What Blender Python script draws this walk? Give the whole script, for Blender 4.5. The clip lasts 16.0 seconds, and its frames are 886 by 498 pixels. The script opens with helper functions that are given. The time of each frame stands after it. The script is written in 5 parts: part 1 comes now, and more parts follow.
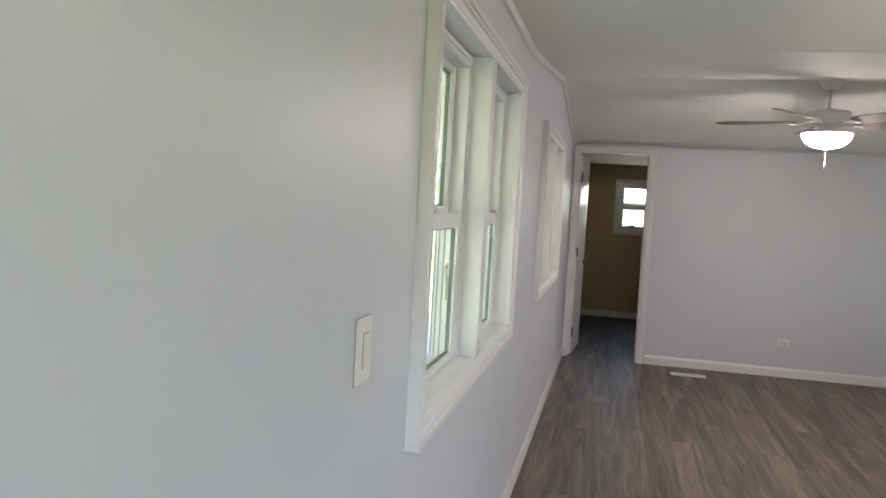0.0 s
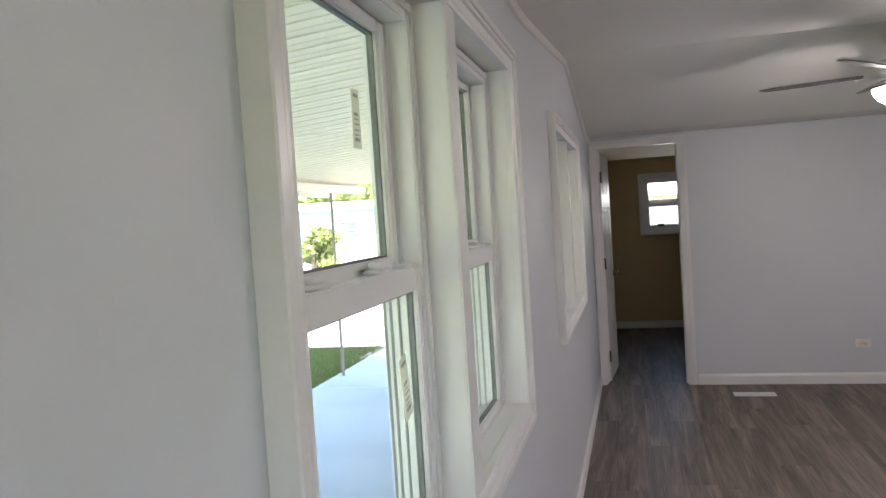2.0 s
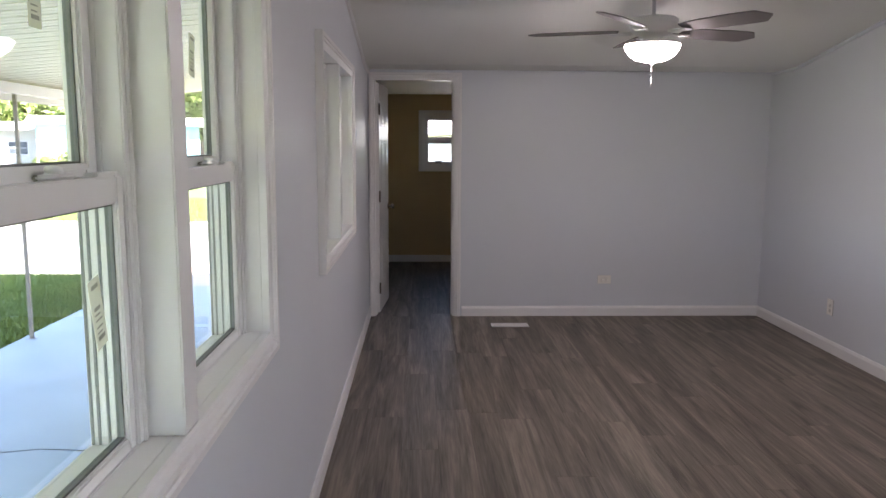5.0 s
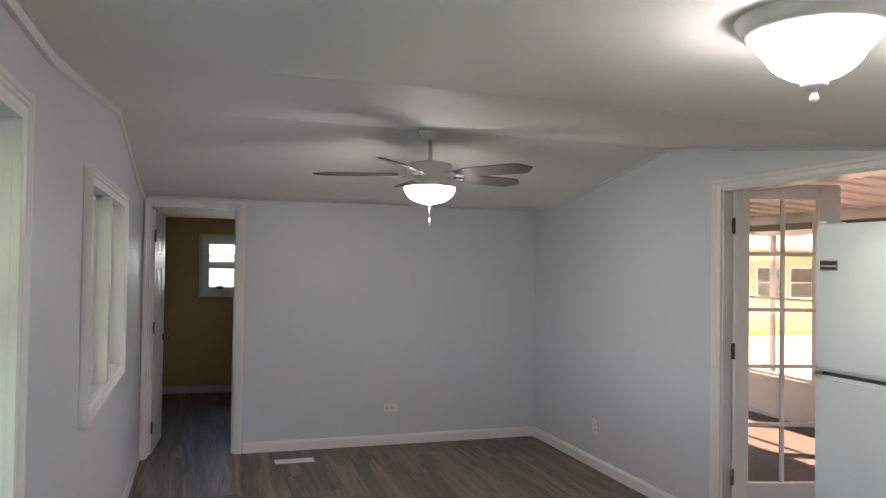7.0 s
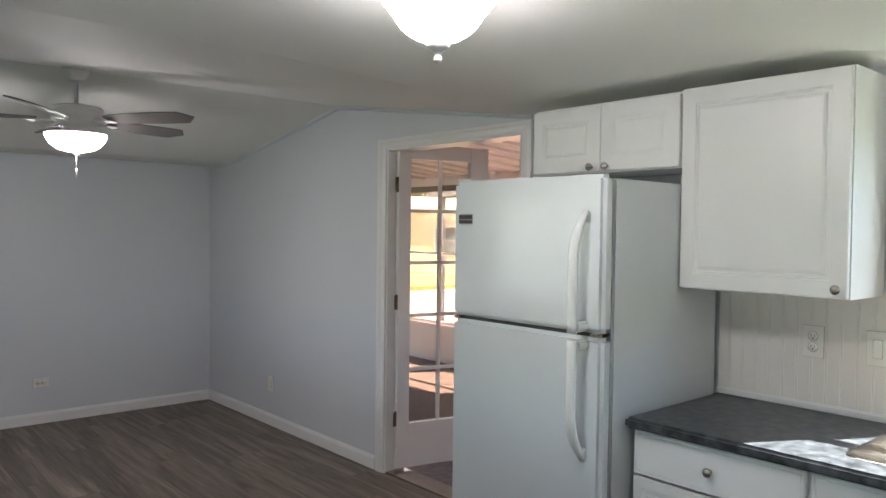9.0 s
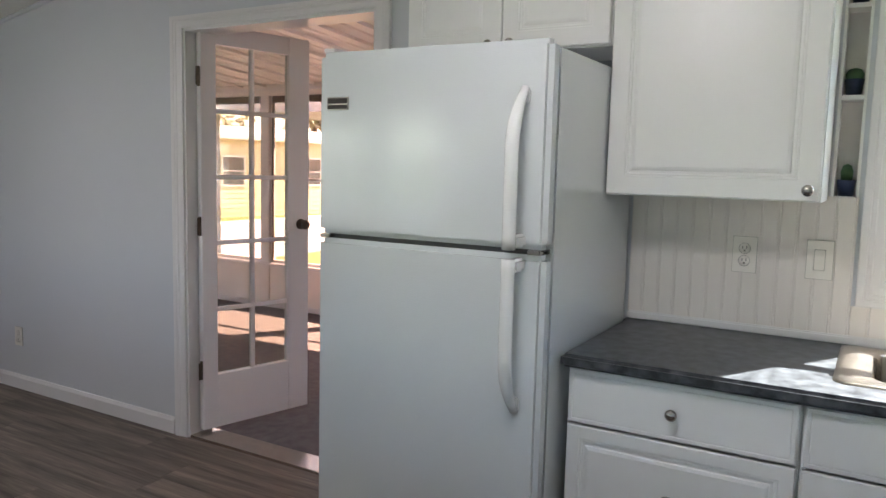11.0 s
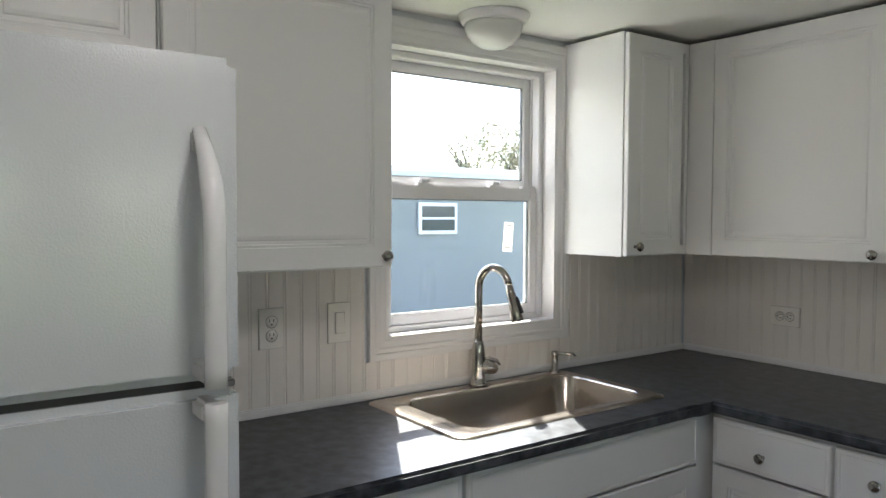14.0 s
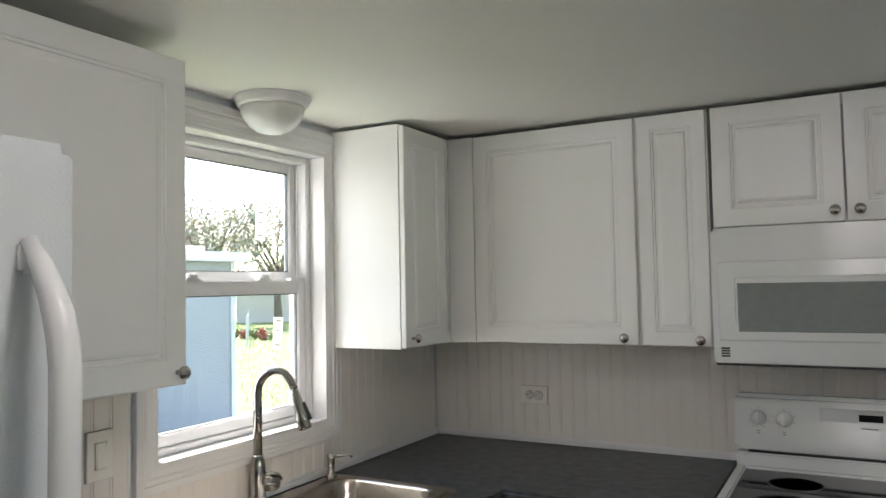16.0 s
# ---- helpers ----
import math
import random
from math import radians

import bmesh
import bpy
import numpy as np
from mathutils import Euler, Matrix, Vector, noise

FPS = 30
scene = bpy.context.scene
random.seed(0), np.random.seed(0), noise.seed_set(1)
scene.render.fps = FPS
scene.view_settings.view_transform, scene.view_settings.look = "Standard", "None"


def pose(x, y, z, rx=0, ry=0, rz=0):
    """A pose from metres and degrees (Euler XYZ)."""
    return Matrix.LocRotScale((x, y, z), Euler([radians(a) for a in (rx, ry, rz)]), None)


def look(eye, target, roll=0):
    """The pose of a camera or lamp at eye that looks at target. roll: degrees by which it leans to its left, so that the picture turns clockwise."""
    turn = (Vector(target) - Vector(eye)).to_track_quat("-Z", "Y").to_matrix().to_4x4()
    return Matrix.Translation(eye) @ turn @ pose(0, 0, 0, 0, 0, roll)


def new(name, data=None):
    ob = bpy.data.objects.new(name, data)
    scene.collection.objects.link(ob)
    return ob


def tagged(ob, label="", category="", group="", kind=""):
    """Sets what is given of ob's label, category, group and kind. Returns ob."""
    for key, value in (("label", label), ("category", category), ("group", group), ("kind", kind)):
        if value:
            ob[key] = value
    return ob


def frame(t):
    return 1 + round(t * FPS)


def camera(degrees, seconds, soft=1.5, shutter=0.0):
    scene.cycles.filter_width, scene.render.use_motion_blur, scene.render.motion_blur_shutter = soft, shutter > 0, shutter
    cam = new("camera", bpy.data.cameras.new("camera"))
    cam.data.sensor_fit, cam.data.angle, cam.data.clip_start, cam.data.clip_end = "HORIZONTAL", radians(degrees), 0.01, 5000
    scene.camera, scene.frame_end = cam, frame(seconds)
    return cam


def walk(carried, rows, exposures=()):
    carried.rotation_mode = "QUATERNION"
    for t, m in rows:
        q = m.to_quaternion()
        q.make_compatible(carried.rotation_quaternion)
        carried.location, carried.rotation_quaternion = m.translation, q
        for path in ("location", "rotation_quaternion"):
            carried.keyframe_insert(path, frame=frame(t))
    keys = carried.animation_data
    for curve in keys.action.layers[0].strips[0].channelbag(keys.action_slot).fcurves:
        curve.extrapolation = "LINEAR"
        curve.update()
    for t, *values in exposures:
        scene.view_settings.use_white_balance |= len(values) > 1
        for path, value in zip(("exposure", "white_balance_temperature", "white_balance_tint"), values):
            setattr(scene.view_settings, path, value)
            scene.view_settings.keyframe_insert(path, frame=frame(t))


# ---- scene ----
cam = camera(61.4, 16.0)
PATH = [
    (0, (0.432, -0.11, 1.477), (-0.01, 1.837, 1.349), 3.2),
    (0.5, (0.325, 0.095, 1.498), (0.182, 2.083, 1.337), 3.3),
    (1, (0.337, 0.397, 1.499), (0.265, 2.39, 1.349), 1.8),
    (1.5, (0.336, 0.661, 1.512), (0.041, 2.634, 1.366), -0.2),
    (2, (0.35, 0.874, 1.527), (-0.149, 2.809, 1.445), -3.7),
    (2.5, (0.42, 0.919, 1.567), (-0.335, 2.77, 1.62), -3.6),
    (3, (0.444, 0.947, 1.586), (-0.411, 2.753, 1.666), -3.7),
    (3.5, (0.452, 0.986, 1.547), (-0.363, 2.811, 1.469), -3.9),
    (4, (0.438, 0.995, 1.503), (-0.192, 2.878, 1.267), -2.5),
    (4.5, (0.445, 0.985, 1.488), (0.137, 2.941, 1.204), -1.0),
    (5, (0.446, 0.975, 1.495), (0.506, 2.955, 1.217), 0.3),
    (5.2, (0.441, 0.973, 1.494), (0.635, 2.945, 1.223), 0.4),
    (7.3, (0.458, 0.962, 1.605), (1.125, 2.846, 1.665), 1.0),
    (7.5, (0.472, 0.966, 1.606), (1.197, 2.829, 1.663), 1.2),
    (8, (0.527, 0.935, 1.604), (1.504, 2.677, 1.716), 1.7),
    (8.5, (0.555, 0.892, 1.622), (1.692, 2.536, 1.706), 0.8),
    (9, (0.59, 0.921, 1.571), (1.905, 2.426, 1.517), 0.7),
    (9.5, (0.644, 1.087, 1.527), (2.097, 2.45, 1.351), 0.8),
    (9.7, (0.698, 1.17, 1.495), (2.181, 2.494, 1.277), 1.0),
    (11.8, (0.861, 2.132, 1.425), (2.729, 2.819, 1.237), -0.3),
    (12, (0.854, 2.247, 1.439), (2.755, 2.837, 1.243), -1.0),
    (12.5, (0.934, 2.476, 1.421), (2.905, 2.762, 1.242), -2.1),
    (13, (1.108, 2.646, 1.434), (3.095, 2.453, 1.303), -1.9),
    (13.5, (1.249, 2.822, 1.486), (3.093, 2.053, 1.383), -1.2),
    (14, (1.415, 2.935, 1.499), (3.034, 1.764, 1.409), 0.2),
    (14.5, (1.593, 2.937, 1.492), (2.963, 1.48, 1.473), 1.2),
    (15, (1.721, 3.003, 1.534), (2.886, 1.378, 1.572), 0.4),
    (15.5, (1.808, 3.079, 1.565), (2.915, 1.416, 1.66), -0.8),
    (16, (1.787, 3.081, 1.576), (2.75, 1.331, 1.671), -1.1),
]
walk(cam, [(t, look(eye, target, roll)) for t, eye, target, roll in PATH],
     ((0, 4.18, 6900, 20), (1.5, 4.05, 6850, 22), (3, 3.66, 6650, 22), (5, 3.8, 6700, 25), (7.5, 3.8, 6700, 14), (9.5, 3.62, 6400, 16), (12, 3.55, 6450, 18), (13, 3.2, 6500, 18), (14, 2.92, 6600, 18), (16, 3.1, 6650, 18)))

# ---- world, sun, lamps ----
SUN_DIR = Vector((1.0, -0.56, 1.38)).normalized()
world = bpy.data.worlds.new("world")
scene.world = world
world.use_nodes = True
nt = world.node_tree
sky = nt.nodes.new("ShaderNodeTexSky")
sky.sky_type = "NISHITA"
sky.sun_disc = False
sky.sun_elevation = math.asin(SUN_DIR.z)
sky.sun_rotation = math.atan2(SUN_DIR.x, SUN_DIR.y)
nt.links.new(sky.outputs[0], nt.nodes["Background"].inputs[0])
nt.nodes["Background"].inputs[1].default_value = 0.15
sun = new("sun", bpy.data.lights.new("sun", "SUN"))
sun.data.energy = 5.0
sun.data.angle = radians(0.5)
sun.data.color = (1.0, 0.96, 0.9)
sun.matrix_world = look(SUN_DIR * 30, (0, 0, 0))
scene.view_settings.exposure = 2.2

# ---- materials ----


def mat(name, col, rough=0.6, metal=0.0, noise_scale=0.0, col2=None, bump=0.0, bump_scale=60.0, spec=0.5, rand=0.0, rough_var=0.0):
    """A principled material: two colours mixed by noise at two scales, a fine bump, a lightness by object."""
    m = bpy.data.materials.new(name)
    m.use_nodes = True
    t = m.node_tree
    b = t.nodes["Principled BSDF"]
    b.inputs["Base Color"].default_value = (*col, 1)
    b.inputs["Roughness"].default_value = rough
    b.inputs["Metallic"].default_value = metal
    b.inputs["Specular IOR Level"].default_value = spec
    co = t.nodes.new("ShaderNodeTexCoord")
    out = None
    if noise_scale:
        n1 = t.nodes.new("ShaderNodeTexNoise")
        n1.inputs["Scale"].default_value = noise_scale
        n1.inputs["Detail"].default_value = 6
        t.links.new(co.outputs["Object"], n1.inputs["Vector"])
        mx = t.nodes.new("ShaderNodeMix")
        mx.data_type = "RGBA"
        mx.inputs[6].default_value = (*col, 1)
        mx.inputs[7].default_value = (*(col2 or tuple(c * 0.85 for c in col)), 1)
        ramp = t.nodes.new("ShaderNodeMapRange")
        ramp.inputs[1].default_value, ramp.inputs[2].default_value = 0.35, 0.68
        t.links.new(n1.outputs[0], ramp.inputs[0])
        t.links.new(ramp.outputs[0], mx.inputs[0])
        out = mx.outputs[2]
        if rough_var:
            r = t.nodes.new("ShaderNodeMapRange")
            r.inputs[3].default_value, r.inputs[4].default_value = rough - rough_var, rough + rough_var
            t.links.new(n1.outputs[0], r.inputs[0])
            t.links.new(r.outputs[0], b.inputs["Roughness"])
    if rand:
        oi = t.nodes.new("ShaderNodeObjectInfo")
        mr = t.nodes.new("ShaderNodeMapRange")
        mr.inputs[3].default_value, mr.inputs[4].default_value = 1 - rand, 1 + rand
        t.links.new(oi.outputs["Random"], mr.inputs[0])
        hv = t.nodes.new("ShaderNodeHueSaturation")
        t.links.new(mr.outputs[0], hv.inputs["Value"])
        if out:
            t.links.new(out, hv.inputs["Color"])
        else:
            hv.inputs["Color"].default_value = (*col, 1)
        out = hv.outputs[0]
    if out:
        t.links.new(out, b.inputs["Base Color"])
    if bump:
        n2 = t.nodes.new("ShaderNodeTexNoise")
        n2.inputs["Scale"].default_value = bump_scale
        n2.inputs["Detail"].default_value = 3
        t.links.new(co.outputs["Object"], n2.inputs["Vector"])
        bp = t.nodes.new("ShaderNodeBump")
        bp.inputs["Strength"].default_value = bump
        bp.inputs["Distance"].default_value = 0.002
        t.links.new(n2.outputs[0], bp.inputs["Height"])
        t.links.new(bp.outputs[0], b.inputs["Normal"])
    return m


def glass(name, tint=(1, 1, 1), gloss=0.06, rough=0.0):
    """Thin window glass: clear, tinted, with mirror reflection that grows by Fresnel."""
    m = bpy.data.materials.new(name)
    m.use_nodes = True
    t = m.node_tree
    t.nodes.remove(t.nodes["Principled BSDF"])
    tr = t.nodes.new("ShaderNodeBsdfTransparent")
    tr.inputs[0].default_value = (*tint, 1)
    gl = t.nodes.new("ShaderNodeBsdfGlossy")
    gl.inputs["Roughness"].default_value = rough
    lw = t.nodes.new("ShaderNodeLayerWeight")
    lw.inputs[0].default_value = 0.5
    pw = t.nodes.new("ShaderNodeMath")
    pw.operation = "POWER"
    pw.inputs[1].default_value = 4.0
    t.links.new(lw.outputs["Facing"], pw.inputs[0])
    fr = t.nodes.new("ShaderNodeMath")
    fr.operation = "MULTIPLY_ADD"
    fr.inputs[1].default_value, fr.inputs[2].default_value = 0.55, gloss * 0.5
    t.links.new(pw.outputs[0], fr.inputs[0])
    mx = t.nodes.new("ShaderNodeMixShader")
    t.links.new(fr.outputs[0], mx.inputs[0])
    t.links.new(tr.outputs[0], mx.inputs[1])
    t.links.new(gl.outputs[0], mx.inputs[2])
    t.links.new(mx.outputs[0], t.nodes["Material Output"].inputs[0])
    return m


def glow(name, col, strength):
    m = mat(name, (0.85, 0.85, 0.82), 0.3)
    b = m.node_tree.nodes["Principled BSDF"]
    b.inputs["Emission Color"].default_value = (*col, 1)
    b.inputs["Emission Strength"].default_value = strength
    return m


def plank_material():
    """Grey-brown vinyl planks: long streaks, knots, a tone by plank."""
    m = bpy.data.materials.new("vinyl_plank")
    m.use_nodes = True
    t = m.node_tree
    b = t.nodes["Principled BSDF"]
    geo = t.nodes.new("ShaderNodeNewGeometry")
    oi = t.nodes.new("ShaderNodeObjectInfo")
    off = t.nodes.new("ShaderNodeVectorMath")
    off.operation = "MULTIPLY_ADD"
    comb = t.nodes.new("ShaderNodeCombineXYZ")
    for k, f in enumerate((3.7, 9.1, 5.3)):
        mm = t.nodes.new("ShaderNodeMath")
        mm.operation = "MULTIPLY"
        mm.inputs[1].default_value = f
        t.links.new(oi.outputs["Random"], mm.inputs[0])
        t.links.new(mm.outputs[0], comb.inputs[k])
    off.inputs[1].default_value = (1, 1, 1)
    t.links.new(geo.outputs["Position"], off.inputs[0])
    t.links.new(comb.outputs[0], off.inputs[2])
    mp = t.nodes.new("ShaderNodeMapping")
    mp.inputs["Scale"].default_value = (8, 0.5, 1)
    t.links.new(off.outputs[0], mp.inputs[0])
    n1 = t.nodes.new("ShaderNodeTexNoise")
    n1.inputs["Scale"].default_value = 1.6
    n1.inputs["Detail"].default_value = 9
    n1.inputs["Roughness"].default_value = 0.62
    n1.inputs["Distortion"].default_value = 0.9
    t.links.new(mp.outputs[0], n1.inputs["Vector"])
    mp2 = t.nodes.new("ShaderNodeMapping")
    mp2.inputs["Scale"].default_value = (110, 5, 1)
    t.links.new(off.outputs[0], mp2.inputs[0])
    n2 = t.nodes.new("ShaderNodeTexNoise")
    n2.inputs["Scale"].default_value = 1.0
    n2.inputs["Detail"].default_value = 5
    t.links.new(mp2.outputs[0], n2.inputs["Vector"])
    ad = t.nodes.new("ShaderNodeMix")
    ad.data_type = "FLOAT"
    ad.inputs[0].default_value = 0.26
    t.links.new(n1.outputs[0], ad.inputs[2])
    t.links.new(n2.outputs[0], ad.inputs[3])
    cr = t.nodes.new("ShaderNodeValToRGB")
    e = cr.color_ramp.elements
    e[0].position, e[0].color = 0.36, (*PLANK_DARK, 1)
    e[1].position, e[1].color = 0.64, (*PLANK_LIGHT, 1)
    mid = cr.color_ramp.elements.new(0.5)
    mid.color = (*[(a + c) / 2.2 for a, c in zip(PLANK_DARK, PLANK_LIGHT)], 1)
    t.links.new(ad.outputs[0], cr.inputs[0])
    mr = t.nodes.new("ShaderNodeMapRange")
    mr.inputs[3].default_value, mr.inputs[4].default_value = 0.86, 1.14
    t.links.new(oi.outputs["Random"], mr.inputs[0])
    hv = t.nodes.new("ShaderNodeHueSaturation")
    t.links.new(cr.outputs[0], hv.inputs["Color"])
    t.links.new(mr.outputs[0], hv.inputs["Value"])
    t.links.new(hv.outputs[0], b.inputs["Base Color"])
    b.inputs["Roughness"].default_value = 0.48
    b.inputs["Specular IOR Level"].default_value = 0.38
    bp = t.nodes.new("ShaderNodeBump")
    bp.inputs["Strength"].default_value = 0.25
    bp.inputs["Distance"].default_value = 0.001
    t.links.new(n2.outputs[0], bp.inputs["Height"])
    t.links.new(bp.outputs[0], b.inputs["Normal"])
    return m


PLANK_DARK = (0.056, 0.043, 0.034)
PLANK_LIGHT = (0.24, 0.198, 0.16)
WALL = mat("grey_blue_wall_paint", (0.60, 0.618, 0.66), 0.40, noise_scale=1.2, col2=(0.585, 0.603, 0.647), bump=0.06, bump_scale=110, rough_var=0.03, spec=0.4)
CEIL = mat("white_ceiling_paint", (0.85, 0.85, 0.81), 0.72, noise_scale=1.0, col2=(0.835, 0.835, 0.80), bump=0.2, bump_scale=90, spec=0.25)
TRIM = mat("white_trim_gloss", (0.74, 0.725, 0.73), 0.3, noise_scale=3, col2=(0.725, 0.71, 0.715))
VINYL = mat("white_vinyl", (0.72, 0.71, 0.72), 0.35, noise_scale=5, col2=(0.705, 0.695, 0.705))
CAB = mat("white_cabinet_foil", (0.82, 0.82, 0.81), 0.33, noise_scale=2.5, col2=(0.80, 0.80, 0.79), bump=0.02, bump_scale=30)
CARCASS = mat("cabinet_underside", (0.45, 0.42, 0.38), 0.6, noise_scale=8)
BEAD = mat("beadboard_paint", (0.745, 0.70, 0.67), 0.42, noise_scale=4, col2=(0.715, 0.67, 0.64), bump=0.05, bump_scale=45)
FRIDGE = mat("textured_white_enamel", (0.64, 0.675, 0.695), 0.15, noise_scale=2, col2=(0.62, 0.655, 0.675), bump=0.34, bump_scale=230, spec=0.8)
FRIDGE.node_tree.nodes["Principled BSDF"].inputs["Coat Weight"].default_value = 0.7
FRIDGE.node_tree.nodes["Principled BSDF"].inputs["Coat Roughness"].default_value = 0.12
ENAMEL = mat("smooth_white_enamel", (0.78, 0.79, 0.79), 0.16, noise_scale=3, col2=(0.76, 0.77, 0.77))
BLACK = mat("black_plastic", (0.02, 0.02, 0.022), 0.35, noise_scale=20, col2=(0.03, 0.03, 0.032))
BLACKGLASS = mat("black_ceramic_glass", (0.015, 0.015, 0.017), 0.06, noise_scale=30, col2=(0.02, 0.02, 0.022))
GREYGLASS = mat("grey_oven_window", (0.26, 0.28, 0.28), 0.12, noise_scale=40, col2=(0.24, 0.26, 0.26))
COUNTER = mat("slate_laminate", (0.016, 0.019, 0.024), 0.36, noise_scale=24, col2=(0.088, 0.096, 0.108), bump=0.12, bump_scale=160, rough_var=0.05, spec=0.4)
STEEL = mat("brushed_steel", (0.56, 0.50, 0.44), 0.22, 1.0, noise_scale=25, col2=(0.50, 0.45, 0.39), rough_var=0.05)
CHROME = mat("nickel", (0.46, 0.435, 0.40), 0.15, 1.0, noise_scale=30, col2=(0.41, 0.385, 0.35))
BRONZE = mat("dark_bronze", (0.10, 0.08, 0.06), 0.4, 0.9, noise_scale=40, col2=(0.16, 0.13, 0.1))
PLATE = mat("switch_plate", (0.78, 0.75, 0.71), 0.3, noise_scale=20, col2=(0.76, 0.73, 0.69))
SLOT = mat("dark_slot", (0.04, 0.035, 0.03), 0.6, noise_scale=30)
TAN = mat("tan_wall_paint", (0.58, 0.44, 0.25), 0.5, noise_scale=1.5, col2=(0.56, 0.425, 0.24), bump=0.25, bump_scale=110)
BLADE = mat("fan_blade_grey", (0.17, 0.15, 0.148), 0.5, noise_scale=6, col2=(0.14, 0.125, 0.12))
PORCH = mat("porch_roof_pan", (0.89, 0.83, 0.66), 0.4, noise_scale=1.4, col2=(0.84, 0.78, 0.60))
SUNCEIL = mat("sunroom_roof_pan", (0.88, 0.83, 0.77), 0.4, noise_scale=1.6, col2=(0.80, 0.74, 0.68))
SUNWALL = mat("sunroom_panel", (0.80, 0.76, 0.72), 0.5, noise_scale=3, col2=(0.77, 0.73, 0.69), bump=0.15)
CARPET = mat("dark_grey_carpet", (0.14, 0.132, 0.136), 0.95, noise_scale=18, col2=(0.09, 0.085, 0.09), bump=1.0, bump_scale=260)
SLAB = mat("painted_slab_blue_grey", (0.27, 0.315, 0.35), 0.5, noise_scale=1.1, col2=(0.21, 0.25, 0.285), bump=0.3, bump_scale=70)
DRIVE = mat("pink_driveway", (0.50, 0.40, 0.33), 0.8, noise_scale=1.5, col2=(0.42, 0.33, 0.27), bump=0.4)
ROAD = mat("pale_asphalt_road", (0.33, 0.32, 0.305), 0.85, noise_scale=0.8, col2=(0.27, 0.26, 0.25), bump=0.6, bump_scale=50)
# concrete with the carport's bluish shade put into its colour
SHADEPAVE = mat("shade_toned_concrete", (0.20, 0.22, 0.26), 0.8, noise_scale=0.9, col2=(0.15, 0.17, 0.2), bump=0.4)
KERB = mat("kerb_concrete", (0.45, 0.43, 0.40), 0.8, noise_scale=2)
EARTH = mat("lawn_ground", (0.075, 0.11, 0.022), 0.95, noise_scale=1.3, col2=(0.11, 0.135, 0.035), bump=1.0, bump_scale=25)
GRASS = mat("grass_blade", (0.09, 0.15, 0.02), 0.6, noise_scale=1.1, col2=(0.15, 0.19, 0.035))
SIDING = mat("siding_blue_grey", (0.26, 0.265, 0.265), 0.55, noise_scale=0.7, col2=(0.235, 0.24, 0.24), bump=0.2)
SIDEW = mat("siding_white", (0.50, 0.485, 0.44), 0.6, noise_scale=0.7, col2=(0.45, 0.435, 0.40))
SIDEY = mat("siding_yellow", (0.58, 0.51, 0.34), 0.6, noise_scale=0.7, col2=(0.53, 0.46, 0.31))
SIDET = mat("siding_teal", (0.22, 0.42, 0.46), 0.6, noise_scale=0.7, col2=(0.2, 0.38, 0.42))
ROOFW = mat("white_metal_roof", (0.62, 0.60, 0.56), 0.5, noise_scale=0.9, col2=(0.52, 0.50, 0.46))
DARKWIN = mat("dark_window_glass", (0.05, 0.06, 0.07), 0.08, noise_scale=3, col2=(0.09, 0.1, 0.11))
BARK = mat("bark", (0.14, 0.11, 0.085), 0.9, noise_scale=7, col2=(0.08, 0.065, 0.05), bump=1.0, bump_scale=18)
LEAF = mat("green_leaf", (0.11, 0.155, 0.03), 0.55, noise_scale=1.5, col2=(0.15, 0.19, 0.045))
LEAFB = mat("russet_leaf", (0.33, 0.27, 0.19), 0.6, noise_scale=1.2, col2=(0.24, 0.26, 0.18))
PALMLEAF = mat("palm_leaf", (0.16, 0.21, 0.03), 0.5, noise_scale=1.5, col2=(0.24, 0.24, 0.05))
REDLEAF = mat("red_leaf", (0.35, 0.04, 0.03), 0.5, noise_scale=3, col2=(0.2, 0.06, 0.02))
CACTUS = mat("cactus_green", (0.05, 0.12, 0.05), 0.6, noise_scale=30, col2=(0.09, 0.17, 0.07), bump=1.0, bump_scale=200)
POT = mat("navy_pot", (0.015, 0.025, 0.07), 0.3, noise_scale=20, col2=(0.02, 0.035, 0.09))
STICKER = mat("paper_sticker", (0.62, 0.62, 0.57), 0.6, noise_scale=25, col2=(0.58, 0.58, 0.53))
GASKET = mat("grey_gasket", (0.13, 0.14, 0.14), 0.6, noise_scale=30, col2=(0.16, 0.17, 0.17))
# grey of the sticker print, also of painted shadow lines and lock keepers
PRINT_SHADE = mat("plain_grey", (0.34, 0.33, 0.31), 0.6, noise_scale=30)
INK = mat("plain_grey", (0.22, 0.22, 0.21), 0.6, noise_scale=30)
_t = STICKER.node_tree
_tl = _t.nodes.new("ShaderNodeBsdfTranslucent")
_tl.inputs[0].default_value = (0.80, 0.79, 0.74, 1)
_mx = _t.nodes.new("ShaderNodeMixShader")
_mx.inputs[0].default_value = 0.6
_t.links.new(_t.nodes["Principled BSDF"].outputs[0], _mx.inputs[1])
_t.links.new(_tl.outputs[0], _mx.inputs[2])
_t.links.new(_mx.outputs[0], _t.nodes["Material Output"].inputs[0])
POSTM = mat("brown_grey_post", (0.26, 0.22, 0.19), 0.5, noise_scale=12, col2=(0.2, 0.17, 0.15))
GLASS = glass("window_glass", (0.87, 0.905, 0.885))
BRONZEGLASS = glass("bronze_tinted_glass", (0.80, 0.62, 0.52))
BULB = glow("lit_frosted_glass", (1.0, 0.975, 0.955), 3.4)
BULBF = glow("lit_fan_bowl", (1.0, 0.975, 0.955), 5.2)
